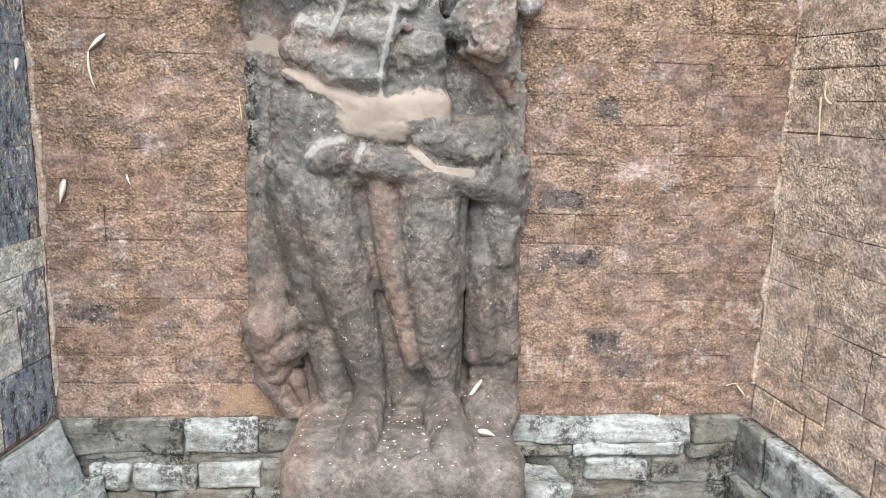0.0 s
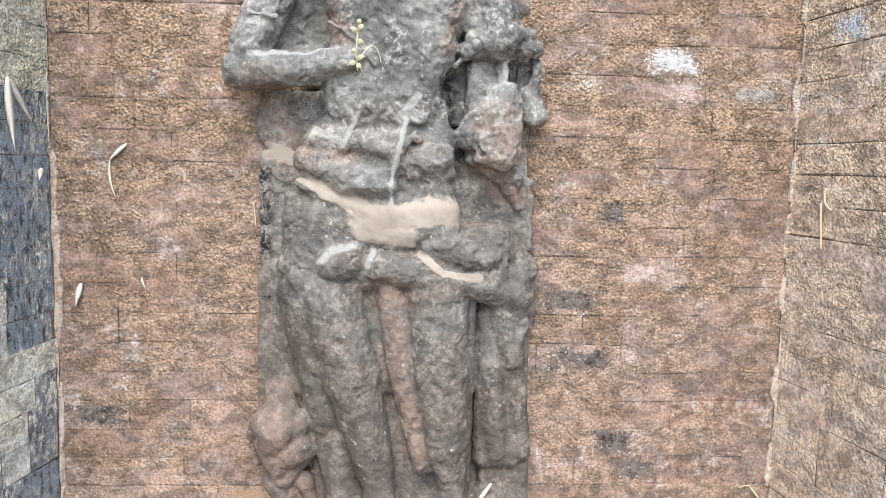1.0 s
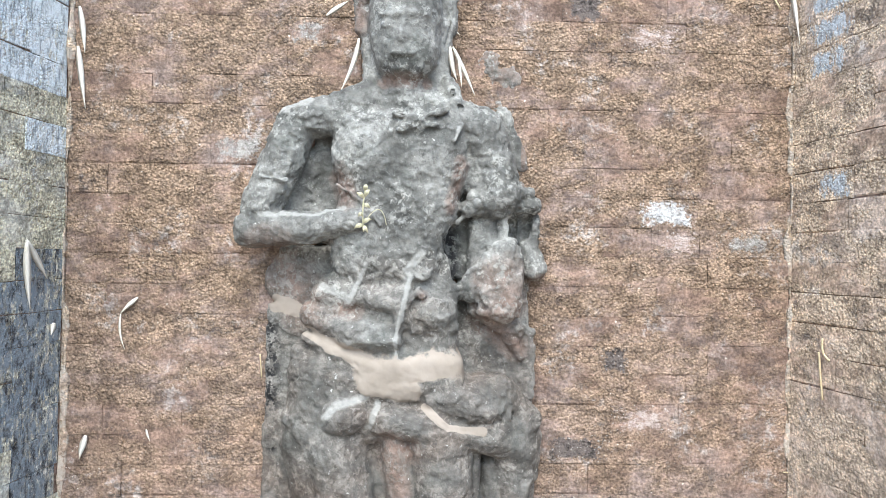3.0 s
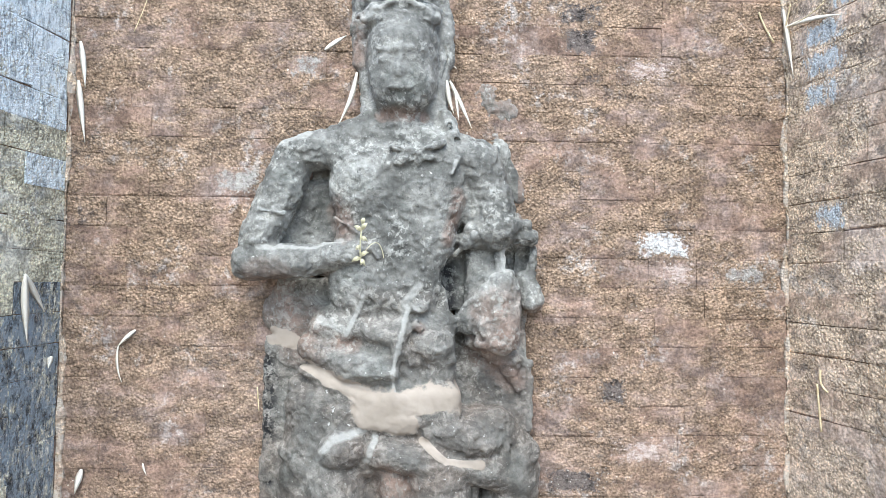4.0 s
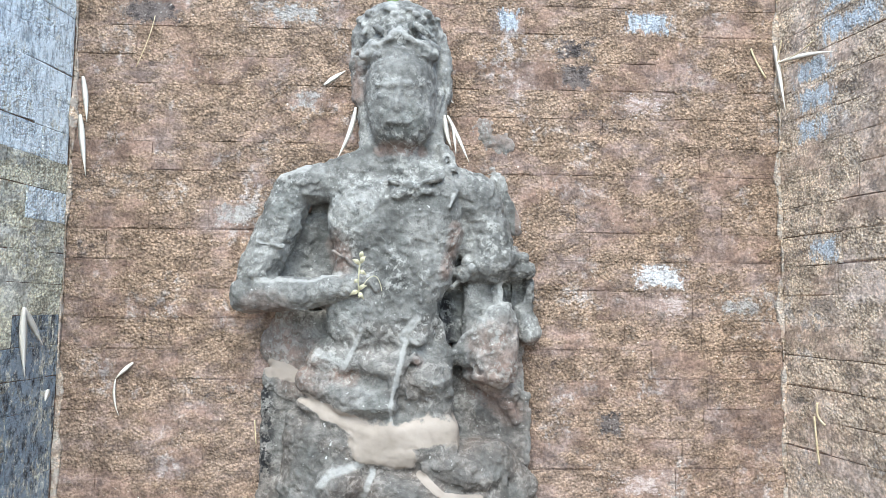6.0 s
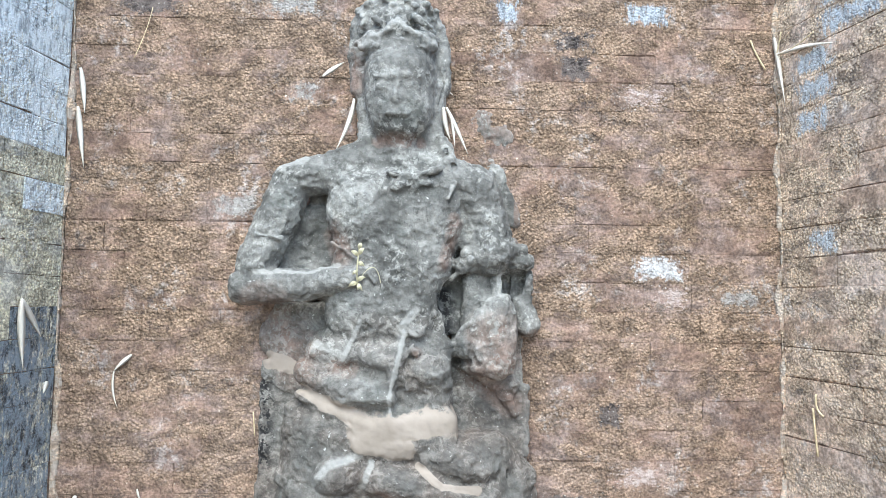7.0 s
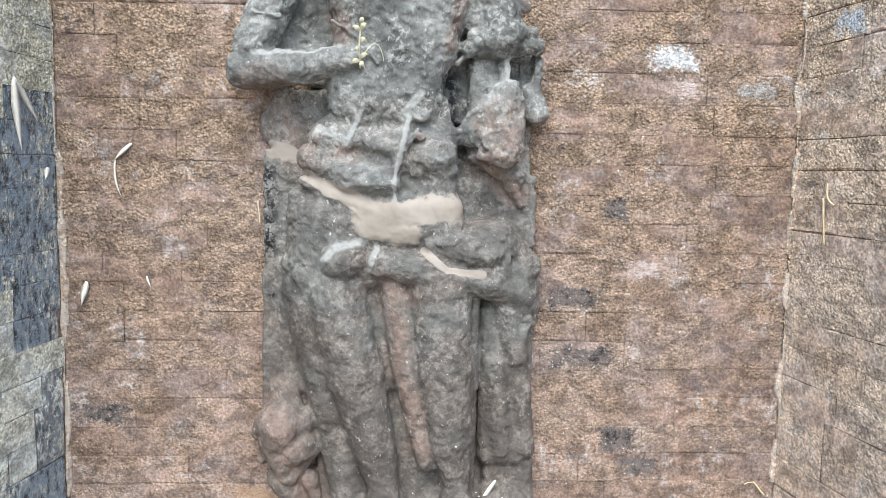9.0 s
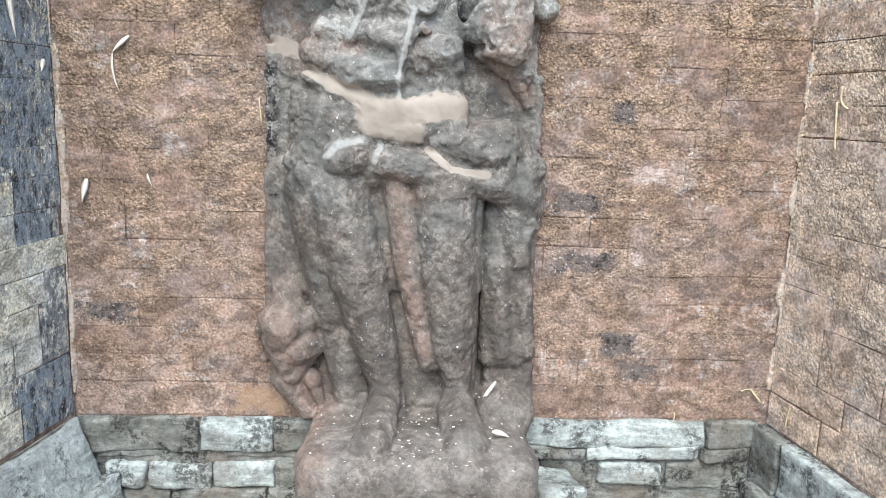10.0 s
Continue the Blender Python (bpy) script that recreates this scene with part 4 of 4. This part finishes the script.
    scar = lattice_noise(verts, 13, 7) + 0.5 * lattice_noise(verts, 29, 8) + 0.25 * lattice_noise(verts, 60, 12)
    flake = lattice_noise(verts, 31, 9) + 0.5 * lattice_noise(verts, 66, 10)
    calm = np.where((verts[:, 2] > 2.10) & (verts[:, 2] < 2.33) & (verts[:, 1] < -0.11), 0.6, 1.0)
    calm = np.where(verts[:, 2] < 1.12, 0.6, calm)
    chips = ridge - 0.0042 * np.clip((scar - 0.22) / 0.10, 0, 1) - 0.0036 * np.clip((flake - 0.30) / 0.12, 0, 1)
    verts = verts + normal * ((big + fine + chips) * calm)[:, None] * rough

    me = bpy.data.meshes.new("statue")
    me.from_pydata(verts.tolist(), [], quads.tolist())
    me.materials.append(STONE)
    me.polygons.foreach_set("use_smooth", [True] * len(me.polygons))
    for name, values in (("cement", cement), ("lime_or_glint", lime_or_glint), ("fresh", fresh), ("stain", stain)):
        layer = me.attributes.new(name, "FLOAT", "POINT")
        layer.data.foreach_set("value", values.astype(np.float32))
    ob = new("statue", me)
    return tagged(ob, "weathered grey stone relief statue patched with beige cement", "statue")


def scatter_flakes(stone, count, seed):
    """Tiny pale petals and chips lying on the base, over the feet."""
    rng = random.Random(seed)
    spots = [v for v in stone.data.vertices if v.co.y < -0.07 and 0.34 < v.co.z < 0.47 and v.normal.z > 0.75]
    bm = bmesh.new()
    for n in range(count):
        v = rng.choice(spots)
        if rng.random() > 0.35 + 0.65 * (abs(v.co.x - 0.06) < 0.10):
            continue
        size = rng.uniform(0.003, 0.008)
        made = bmesh.ops.create_cube(bm, size=1, matrix=Matrix.Translation(v.co + v.normal * 0.0015) @ pose(0, 0, 0, rng.uniform(-15, 15), rng.uniform(-15, 15), rng.uniform(0, 180)) @ Matrix.Diagonal((size, size * 0.45, 0.0012, 1)))
        for w in made["verts"][:2]:
            w.co += Vector((rng.uniform(-1, 1), rng.uniform(-1, 1), 0)) * size * 0.3
    return tagged(part("petals", bm, LEAF), "tiny pale fallen petals scattered over the statue's base", "petals", kind="stuff")


statue = build_statue()
scatter_flakes(statue, 170, 4)


def corner_smear(name, x, sign, z0, z1, seed):
    """A rough strip of plaster smeared up a corner, of uneven width."""
    bm = bmesh.new()
    last = None
    steps = int((z1 - z0) / 0.012)
    for n in range(steps + 1):
        z = z0 + (z1 - z0) * n / steps
        a = max(0.003, 0.010 + 0.024 * noise.noise((seed, z * 7, 0)) + 0.008 * noise.noise((seed, z * 30, 0)))
        b = max(0.003, 0.008 + 0.020 * noise.noise((seed, 5, z * 8)) + 0.006 * noise.noise((seed, 9, z * 33)))
        row = [bm.verts.new(p) for p in ((x, -b, z), (x - sign * 0.005, -b * 0.6, z), (x - sign * a * 0.6, -0.006, z), (x - sign * a, 0.001, z), (x + sign * 0.01, 0.01, z))]
        if last:
            for i in range(5):
                bm.faces.new((last[i], last[(i + 1) % 5], row[(i + 1) % 5], row[i]))
        last = row
    bmesh.ops.recalc_face_normals(bm, faces=bm.faces)
    return tagged(part(name, bm, PLASTER, smooth=True), "rough pale plaster smeared up the corner of the niche", "plaster", kind="structure")


corner_smear("trim", XR, 1, 0.45, 2.7, 3.1)
corner_smear("trim", XL, -1, 0.40, 2.7, 8.4)


# ---- plinth round the foot of the walls ----
plinth = tagged(new("plinth"), "lichened grey stone plinth moulding under the brick walls", "plinth", kind="structure")


def plinth_stone(x, y, z, sx, sy, sz, material, seed, turn=0.0, chip=0.012, tip=0.0, lean=0.0):
    if abs(x) > 0.9 and sx < sy:
        side = 1 if x > 0 else -1
        x, turn = x - side * SPLAY * y, turn + side * LEAN
    ob = part("stone", stone_bm(sx, sy, sz, seed, chip), material, plinth, smooth=True)
    ob.matrix_basis = pose(x, y, z, tip, lean, turn)
    return ob


def plinth_row(x0, x1, joints, front, z0, z1, materials, seed, gap=0.005):
    ends = [x0, *joints, x1]
    for n, (a, b) in enumerate(zip(ends, ends[1:])):
        z = SLOPE * (a + b) / 2
        depth = 0.16 + front
        plinth_stone((a + b) / 2, 0.16 - depth / 2, (z0 + z1) / 2 + z, b - a - gap, depth, z1 - z0, materials[n % len(materials)], seed + n, chip=0.018)


plinth_row(XL + 0.03, -0.28, (-0.66, -0.43), 0.020, 0.222, 0.330, (PLINTH, PLINTH_PALE, PLINTH), 3, 0.002)
plinth_row(XL + 0.05, -0.28, (-0.58,), 0.006, 0.196, 0.224, (PLINTH,), 5)
plinth_row(0.33, XR - 0.02, (0.93,), 0.022, 0.245, 0.334, (PLINTH_PALE, PLINTH), 9)
plinth_row(0.33, XR - 0.05, (0.56, 0.92), 0.028, 0.204, 0.246, (PLINTH, PLINTH_PALE, PLINTH), 11)
plinth_row(XL + 0.08, -0.42, (-0.82, -0.62), 0.022, 0.102, 0.186, (PLINTH_PALE,), 14, 0.012)
plinth_row(-0.42, -0.28, (), 0.012, 0.09, 0.19, (PLINTH,), 17)
plinth_row(0.33, 0.585, (), 0.006, 0.10, 0.195, (PLINTH,), 20)
plinth_row(0.60, 0.80, (), 0.026, 0.118, 0.190, (PLINTH_PALE,), 22)
plinth_row(0.81, XR - 0.02, (), 0.010, 0.10, 0.195, (PLINTH,), 23)
plinth_row(XL, XR, (-0.75, -0.45, 0.45, 0.8), 0.03, -0.05, 0.096, (PLINTH,), 26)
# along the side walls
plinth_stone(XL + 0.035, -0.26, 0.215, 0.06, 0.46, 0.22, PLINTH_PALE, 40, 1.0, 0.02, 0.0, -24.0)
plinth_stone(XL + 0.085, -0.15, 0.075, 0.12, 0.26, 0.13, PLINTH_PALE, 41, -6.0, 0.02, 0.0, -15.0)
part("bedding", box_bm(XL - 0.05, XR + 0.05, -0.004, 0.2, -0.08, BASE - 0.014), PLINTH, plinth)
part("bedding", side_bm(-1, XL - 0.05, XL + 0.004, MOUTH, 0.0, -0.08, BASE - 0.014), PLINTH, plinth)
part("bedding", side_bm(1, XR - 0.004, XR + 0.05, MOUTH, 0.0, -0.08, BASE - 0.014), PLINTH, plinth)
plinth_stone(XL + 0.005, -0.60, 0.22, 0.10, 0.28, 0.19, PLINTH, 42)
plinth_stone(XR - 0.008, -0.33, 0.245, 0.08, 0.40, 0.17, PLINTH_PALE, 43, -2.0)
plinth_stone(XR - 0.005, -0.06, 0.24, 0.08, 0.13, 0.18, PLINTH, 44)
plinth_stone(XR - 0.018, -0.25, 0.085, 0.11, 0.48, 0.14, PLINTH, 45)
plinth_stone(XR - 0.005, -0.62, 0.22, 0.09, 0.16, 0.19, PLINTH, 46)

fallen = part("loose_stone", stone_bm(0.15, 0.16, 0.20, 50, 0.02, 0.016), PLINTH_PALE, smooth=True)
fallen.matrix_basis = pose(0.425, -0.13, 0.105, 0, 6, 12)
tagged(fallen, "pale broken block of stone lying beside the statue's base", "stone")


# ---- dry leaves, straws and sprigs caught on the walls and the statue ----
def blade_bm(width, points, thick, fold):
    """A narrow tapered blade along a bent line, with a fold along its middle."""
    a, b, c = (Vector(p) for p in points)
    bm = bmesh.new()
    rings = []
    steps = 10
    for n in range(steps + 1):
        t = n / steps
        p = a * (1 - t) ** 2 + (2 * b - (a + c) / 2) * 2 * t * (1 - t) + c * t * t
        along = ((2 * b - (a + c) / 2) - a) * (1 - t) + (c - (2 * b - (a + c) / 2)) * t
        out = Vector((0, -1, 0)) if abs(a.x) < 1.0 or abs(a.y - c.y) < 0.002 else Vector((-0.55 if a.x > 0 else 0.55, -0.835, 0))
        side = along.cross(out).normalized()
        w = width / 2 * max(0.12, math.sin(math.pi * min(1, 0.08 + 0.92 * t) ** 0.8)) if fold else width / 2
        lift = out * (0.004 * math.sin(3 * t + a.x * 40))
        rings.append([bm.verts.new(p + lift + d) for d in (side * w, out * (thick + w * fold), -side * w, -out * thick)])
    for r, s in zip(rings, rings[1:]):
        for n in range(4):
            bm.faces.new((r[n], r[(n + 1) % 4], s[(n + 1) % 4], s[n]))
    bm.faces.new(rings[0])
    bm.faces.new(rings[-1][::-1])
    bmesh.ops.recalc_face_normals(bm, faces=bm.faces)
    return bm


def dry_leaf(width, *points):
    ob = part("dry_leaf", blade_bm(width, points, 0.0008, 0.10), LEAF, smooth=True)
    return tagged(ob, "narrow dry bleached bamboo leaf stuck to the masonry", "leaf", "dry bamboo leaves")


def straw(width, *points):
    ob = part("straw", blade_bm(width * 0.8, points, width * 0.3, 0.0), STRAW, smooth=True)
    return tagged(ob, "thin dry yellow straw caught on the masonry", "straw", "dry straws")


dry_leaf(0.018, (-1.006, -0.008, 2.308), (-0.995, -0.008, 2.240), (-0.985, -0.008, 2.169))
dry_leaf(0.020, (-1.008, -0.008, 2.191), (-0.998, -0.008, 2.111), (-0.980, -0.008, 2.006))
dry_leaf(0.020, (-1.049, -0.176, 1.612), (-1.048, -0.171, 1.526), (-1.046, -0.156, 1.430))
dry_leaf(0.018, (-1.050, -0.178, 1.617), (-1.042, -0.134, 1.563), (-1.035, -0.090, 1.510))
dry_leaf(0.015, (-1.030, -0.057, 1.385), (-1.031, -0.061, 1.370), (-1.032, -0.067, 1.352))
dry_leaf(0.013, (-0.817, -0.008, 1.458), (-0.841, -0.008, 1.436), (-0.864, -0.008, 1.410))
dry_leaf(0.008, (-0.864, -0.008, 1.410), (-0.867, -0.008, 1.356), (-0.850, -0.008, 1.306))
dry_leaf(0.020, (-0.957, -0.008, 1.055), (-0.964, -0.008, 1.023), (-0.972, -0.008, 0.987))
dry_leaf(0.007, (-0.783, -0.008, 1.075), (-0.778, -0.008, 1.059), (-0.771, -0.008, 1.040))
dry_leaf(0.015, (-0.282, -0.030, 2.293), (-0.249, -0.030, 2.320), (-0.219, -0.030, 2.342))
dry_leaf(0.015, (-0.182, -0.090, 2.214), (-0.197, -0.090, 2.138), (-0.232, -0.090, 2.057))
dry_leaf(0.015, (0.079, -0.100, 2.193), (0.086, -0.100, 2.143), (0.100, -0.100, 2.098))
dry_leaf(0.013, (0.087, -0.100, 2.193), (0.120, -0.100, 2.127), (0.152, -0.100, 2.056))
dry_leaf(0.008, (0.102, -0.110, 2.158), (0.109, -0.110, 2.116), (0.113, -0.110, 2.075))
dry_leaf(0.007, (0.083, -0.060, 2.264), (0.094, -0.060, 2.254), (0.109, -0.060, 2.240))
straw(0.008, (1.141, -0.141, 1.342), (1.142, -0.147, 1.277), (1.143, -0.156, 1.209))
straw(0.008, (1.143, -0.155, 1.383), (1.143, -0.156, 1.345), (1.147, -0.184, 1.323))
straw(0.008, (1.042, -0.008, 2.458), (1.061, -0.008, 2.412), (1.086, -0.008, 2.362))
dry_leaf(0.015, (1.119, -0.003, 2.469), (1.122, -0.023, 2.376), (1.126, -0.048, 2.245))
dry_leaf(0.015, (1.121, -0.018, 2.409), (1.140, -0.137, 2.393), (1.158, -0.248, 2.366))
straw(0.005, (1.121, -0.019, 2.408), (1.134, -0.100, 2.408), (1.146, -0.177, 2.426))
straw(0.005, (1.120, -0.013, 2.407), (1.122, -0.025, 2.439), (1.124, -0.036, 2.476))
straw(0.005, (1.112, 0.037, 0.955), (1.117, 0.004, 0.961), (1.121, -0.018, 0.964))
straw(0.008, (1.065, -0.008, 0.452), (1.080, -0.008, 0.433), (1.097, -0.008, 0.412))
straw(0.005, (1.035, -0.008, 0.444), (1.051, -0.008, 0.450), (1.067, -0.008, 0.452))
straw(0.007, (1.137, -0.118, 0.440), (1.135, -0.109, 0.402), (1.135, -0.108, 0.368))
straw(0.003, (-0.801, -0.008, 2.502), (-0.819, -0.008, 2.419), (-0.849, -0.008, 2.339))
straw(0.005, (0.821, -0.020, 0.376), (0.824, -0.020, 0.357), (0.822, -0.020, 0.337))
dry_leaf(0.015, (0.244, -0.120, 0.505), (0.221, -0.120, 0.466), (0.186, -0.120, 0.418))
dry_leaf(0.021, (0.219, -0.285, 0.424), (0.241, -0.290, 0.420), (0.268, -0.285, 0.408))
straw(0.007, (0.154, -0.190, 0.455), (0.176, -0.245, 0.440), (0.192, -0.300, 0.418))
straw(0.003, (0.270, -0.160, 0.448), (0.259, -0.160, 0.413), (0.240, -0.160, 0.387))
straw(0.003, (0.240, -0.160, 0.383), (0.273, -0.160, 0.390), (0.297, -0.160, 0.408))
straw(0.005, (-0.454, -0.030, 1.301), (-0.452, -0.030, 1.278), (-0.449, -0.030, 1.232))

sprig = tagged(new("wilted_sprig"), "small pale wilted sprig growing beside the statue's wrist", "plant")
part("stem", blade_bm(0.004, ((-0.148, -0.222, 1.655), (-0.150, -0.236, 1.71), (-0.145, -0.235, 1.765)), 0.0015, 0.0), SPRIG, sprig)
part("stem", blade_bm(0.002, ((-0.150, -0.225, 1.672), (-0.11, -0.232, 1.715), (-0.088, -0.222, 1.675)), 0.0008, 0.0), SPRIG, sprig)
for x, z, dx, dz in ((-0.148, 1.745, -0.020, 0.012), (-0.146, 1.748, 0.014, 0.018), (-0.148, 1.725, 0.018, -0.008), (-0.150, 1.70, -0.012, -0.006),
                     (-0.150, 1.672, -0.022, -0.010), (-0.149, 1.678, 0.022, 0.010), (-0.149, 1.668, 0.014, -0.016), (-0.145, 1.762, 0.004, 0.018)):
    part("leaf", blade_bm(0.012, ((x, -0.236, z), (x + dx * 0.5, -0.243, z + dz * 0.5 + 0.003), (x + dx, -0.238, z + dz)), 0.0006, 0.2), SPRIG, sprig)

seedling = tagged(new("seedling"), "small fresh green seedling growing on the statue's crown", "plant")
part("stem", blade_bm(0.003, ((-0.078, -0.075, 2.512), (-0.080, -0.078, 2.525), (-0.082, -0.08, 2.536)), 0.001, 0.0), GREEN, seedling)
for dx, dz in ((-0.034, 0.022), (0.036, 0.016), (0.006, 0.036), (-0.012, 0.034)):
    part("leaf", blade_bm(0.016, ((-0.082, -0.08, 2.534), (-0.082 + dx * 0.5, -0.090, 2.538 + dz * 0.6), (-0.082 + dx, -0.092, 2.532 + dz)), 0.0006, 0.2), GREEN, seedling)


# ---- bricks ----
def brick_mesh(seed, material, worn_or_lit):
    """A worn brick face, one metre long and one high, 24 mm deep; scaled to size."""
    rng = random.Random(seed)
    bm = bmesh.new()
    us, ws = (-0.5, -0.482, -0.1, 0.2, 0.482, 0.5), (-0.5, -0.455, 0.455, 0.5)
    cols, rows = len(us) - 1, len(ws) - 1
    front = []
    for j, w in enumerate(ws):
        line = []
        for i, u in enumerate(us):
            edge = i in (0, cols) or j in (0, rows)
            du, dw = rng.uniform(-0.006, 0.006), rng.uniform(-0.018, 0.018)
            line.append(bm.verts.new((u + du, (worn_or_lit * (0.0012 if seed % 3 == 0 else 0.0003) if edge else 0.0) + rng.uniform(-0.0004, 0.0004), w + dw)))
        front.append(line)
    for j in range(rows):
        for i in range(cols):
            bm.faces.new((front[j][i], front[j][i + 1], front[j + 1][i + 1], front[j + 1][i]))
    rim = front[0] + [r[-1] for r in front[1:]] + front[-1][-2::-1] + [r[0] for r in front[-2:0:-1]]
    back = [bm.verts.new((v.co.x, 0.024, v.co.z)) for v in rim]
    for n in range(len(rim)):
        m = (n + 1) % len(rim)
        bm.faces.new((rim[m], rim[n], back[n], back[m]))
    bmesh.ops.recalc_face_normals(bm, faces=bm.faces)
    return mesh_of(bm, "brick", material)


BRICKS = {m: [brick_mesh(31 * n + 7, m, 1.8 if m in (CLAY_LEFT, CLAY_RIGHT, BLACK, SKY_SHEEN, SLATE) else 1.0) for n in range(6)] for m in (CLAY, CLAY_RIGHT, CLAY_LEFT, SOOT, BLACK, SKY_SHEEN, WHITE, PINK, GREY, SLATE, BLUE_CHIP, BLUE_SIDE, ORANGE)}


def lay_wall(wall, u0, u1, place, plain, patches, rise, seed):
    """Courses of bricks from u0 to u1 along a wall; patches: (u from, u to, z from, z to, material)."""
    rng = random.Random(seed)
    z = BASE
    n = 0
    while z < TOP - 0.05:
        h = FIRST if n == 0 else COURSE
        mid = z + h / 2
        here = [p for p in patches if p[2] <= mid <= p[3]]
        stops = sorted({u0, u1, *[max(u0, min(u1, s)) for p in here for s in p[:2]]})
        joints = [u0]
        for a, b in zip(stops, stops[1:]):
            if b - a < 0.03:
                continue
            u = a
            first = rng.choice((0.12, 0.18, 0.24))
            while b - u > 0.33:
                u += first if u == a else rng.uniform(0.22, 0.26)
                joints.append(u)
            joints.append(b)
        for a, b in zip(joints, joints[1:]):
            if b - a < 0.02:
                continue
            mat = plain
            for p in here:
                if p[0] - 0.01 <= (a + b) / 2 <= p[1] + 0.01:
                    mat = p[4]
            ob = new("brick", BRICKS[mat][rng.choice((2, 5))] if n < 2 else rng.choice(BRICKS[mat]))
            ob.parent = wall
            gap = rng.choice((0.003, 0.005, 0.007) if n == 0 or wall != wall_back and n < 4 else (0.0, 0.0003, 0.001, 0.0035))
            out = rng.uniform(-0.0004, 0.0006) + (0.0025 if rng.random() < 0.06 else 0.0)
            ob.matrix_basis = place((a + b) / 2, out, mid + rise * (a + b) / 2 + rng.uniform(-0.002, 0.002)) @ pose(0, 0, 0, rng.uniform(-0.15, 0.15), rng.uniform(-0.3, 0.3), rng.uniform(-0.15, 0.15)) @ Matrix.Diagonal((b - a - gap, 1, h - rng.choice((0.0, 0.0, 0.0005, 0.0018) if wall == wall_back else (0.0, 0.001, 0.003)), 1))
        z += h
        n += 1


lay_wall(wall_back, XL, XR, lambda u, out, z: pose(u, -out, z), CLAY, (
    (0.38, 0.640, 0.82, 0.90, SOOT), (0.640, 0.70, 0.82, 0.90, PINK), (0.562, 0.705, 0.545, 0.635, SOOT), (0.623, 0.797, 0.46, 0.545, SOOT), (0.38, 0.585, 1.02, 1.10, SOOT),
    (0.545, 0.640, 1.27, 1.36, SOOT), (0.585, 0.791, 1.10, 1.17, PINK), (-1.005, -0.83, 0.61, 0.71, SOOT), (-0.57, -0.38, 0.34, 0.44, ORANGE), (0.663, 0.841, 1.705, 1.795, WHITE),
    (0.613, 0.810, 2.47, 2.57, BLUE_CHIP), (0.23, 0.33, 2.47, 2.57, BLUE_CHIP), (-0.93, -0.70, 2.50, 2.62, SOOT), (-0.52, -0.25, 2.50, 2.62, GREY),
    (0.70, 0.85, 1.60, 1.70, PINK), (0.90, 1.10, 1.60, 1.70, GREY), (-0.62, -0.45, 1.86, 1.95, GREY), (-0.40, -0.28, 2.20, 2.30, GREY), (0.42, 0.56, 2.30, 2.45, SOOT), (0.60, 0.80, 2.22, 2.32, PINK)), SLOPE, 5)
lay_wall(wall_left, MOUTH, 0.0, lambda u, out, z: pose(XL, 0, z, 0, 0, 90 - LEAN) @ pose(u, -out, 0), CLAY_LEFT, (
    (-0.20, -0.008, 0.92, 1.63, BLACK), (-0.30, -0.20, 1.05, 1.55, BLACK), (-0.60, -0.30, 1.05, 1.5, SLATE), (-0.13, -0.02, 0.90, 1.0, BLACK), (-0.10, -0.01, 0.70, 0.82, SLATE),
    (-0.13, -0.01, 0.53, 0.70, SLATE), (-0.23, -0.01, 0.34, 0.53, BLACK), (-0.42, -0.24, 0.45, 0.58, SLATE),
    (-0.60, -0.010, 2.02, 2.64, SKY_SHEEN), (-0.178, -0.010, 1.82, 1.91, SKY_SHEEN)), 0.0, 6)
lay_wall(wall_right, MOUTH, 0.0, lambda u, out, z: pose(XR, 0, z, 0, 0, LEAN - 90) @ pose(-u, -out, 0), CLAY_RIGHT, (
    (-0.251, -0.107, 1.80, 1.89, BLUE_SIDE), (-0.25, -0.06, 2.16, 2.40, BLUE_SIDE), (-0.43, -0.165, 2.42, 2.64, BLUE_SIDE)), 0.0, 7)
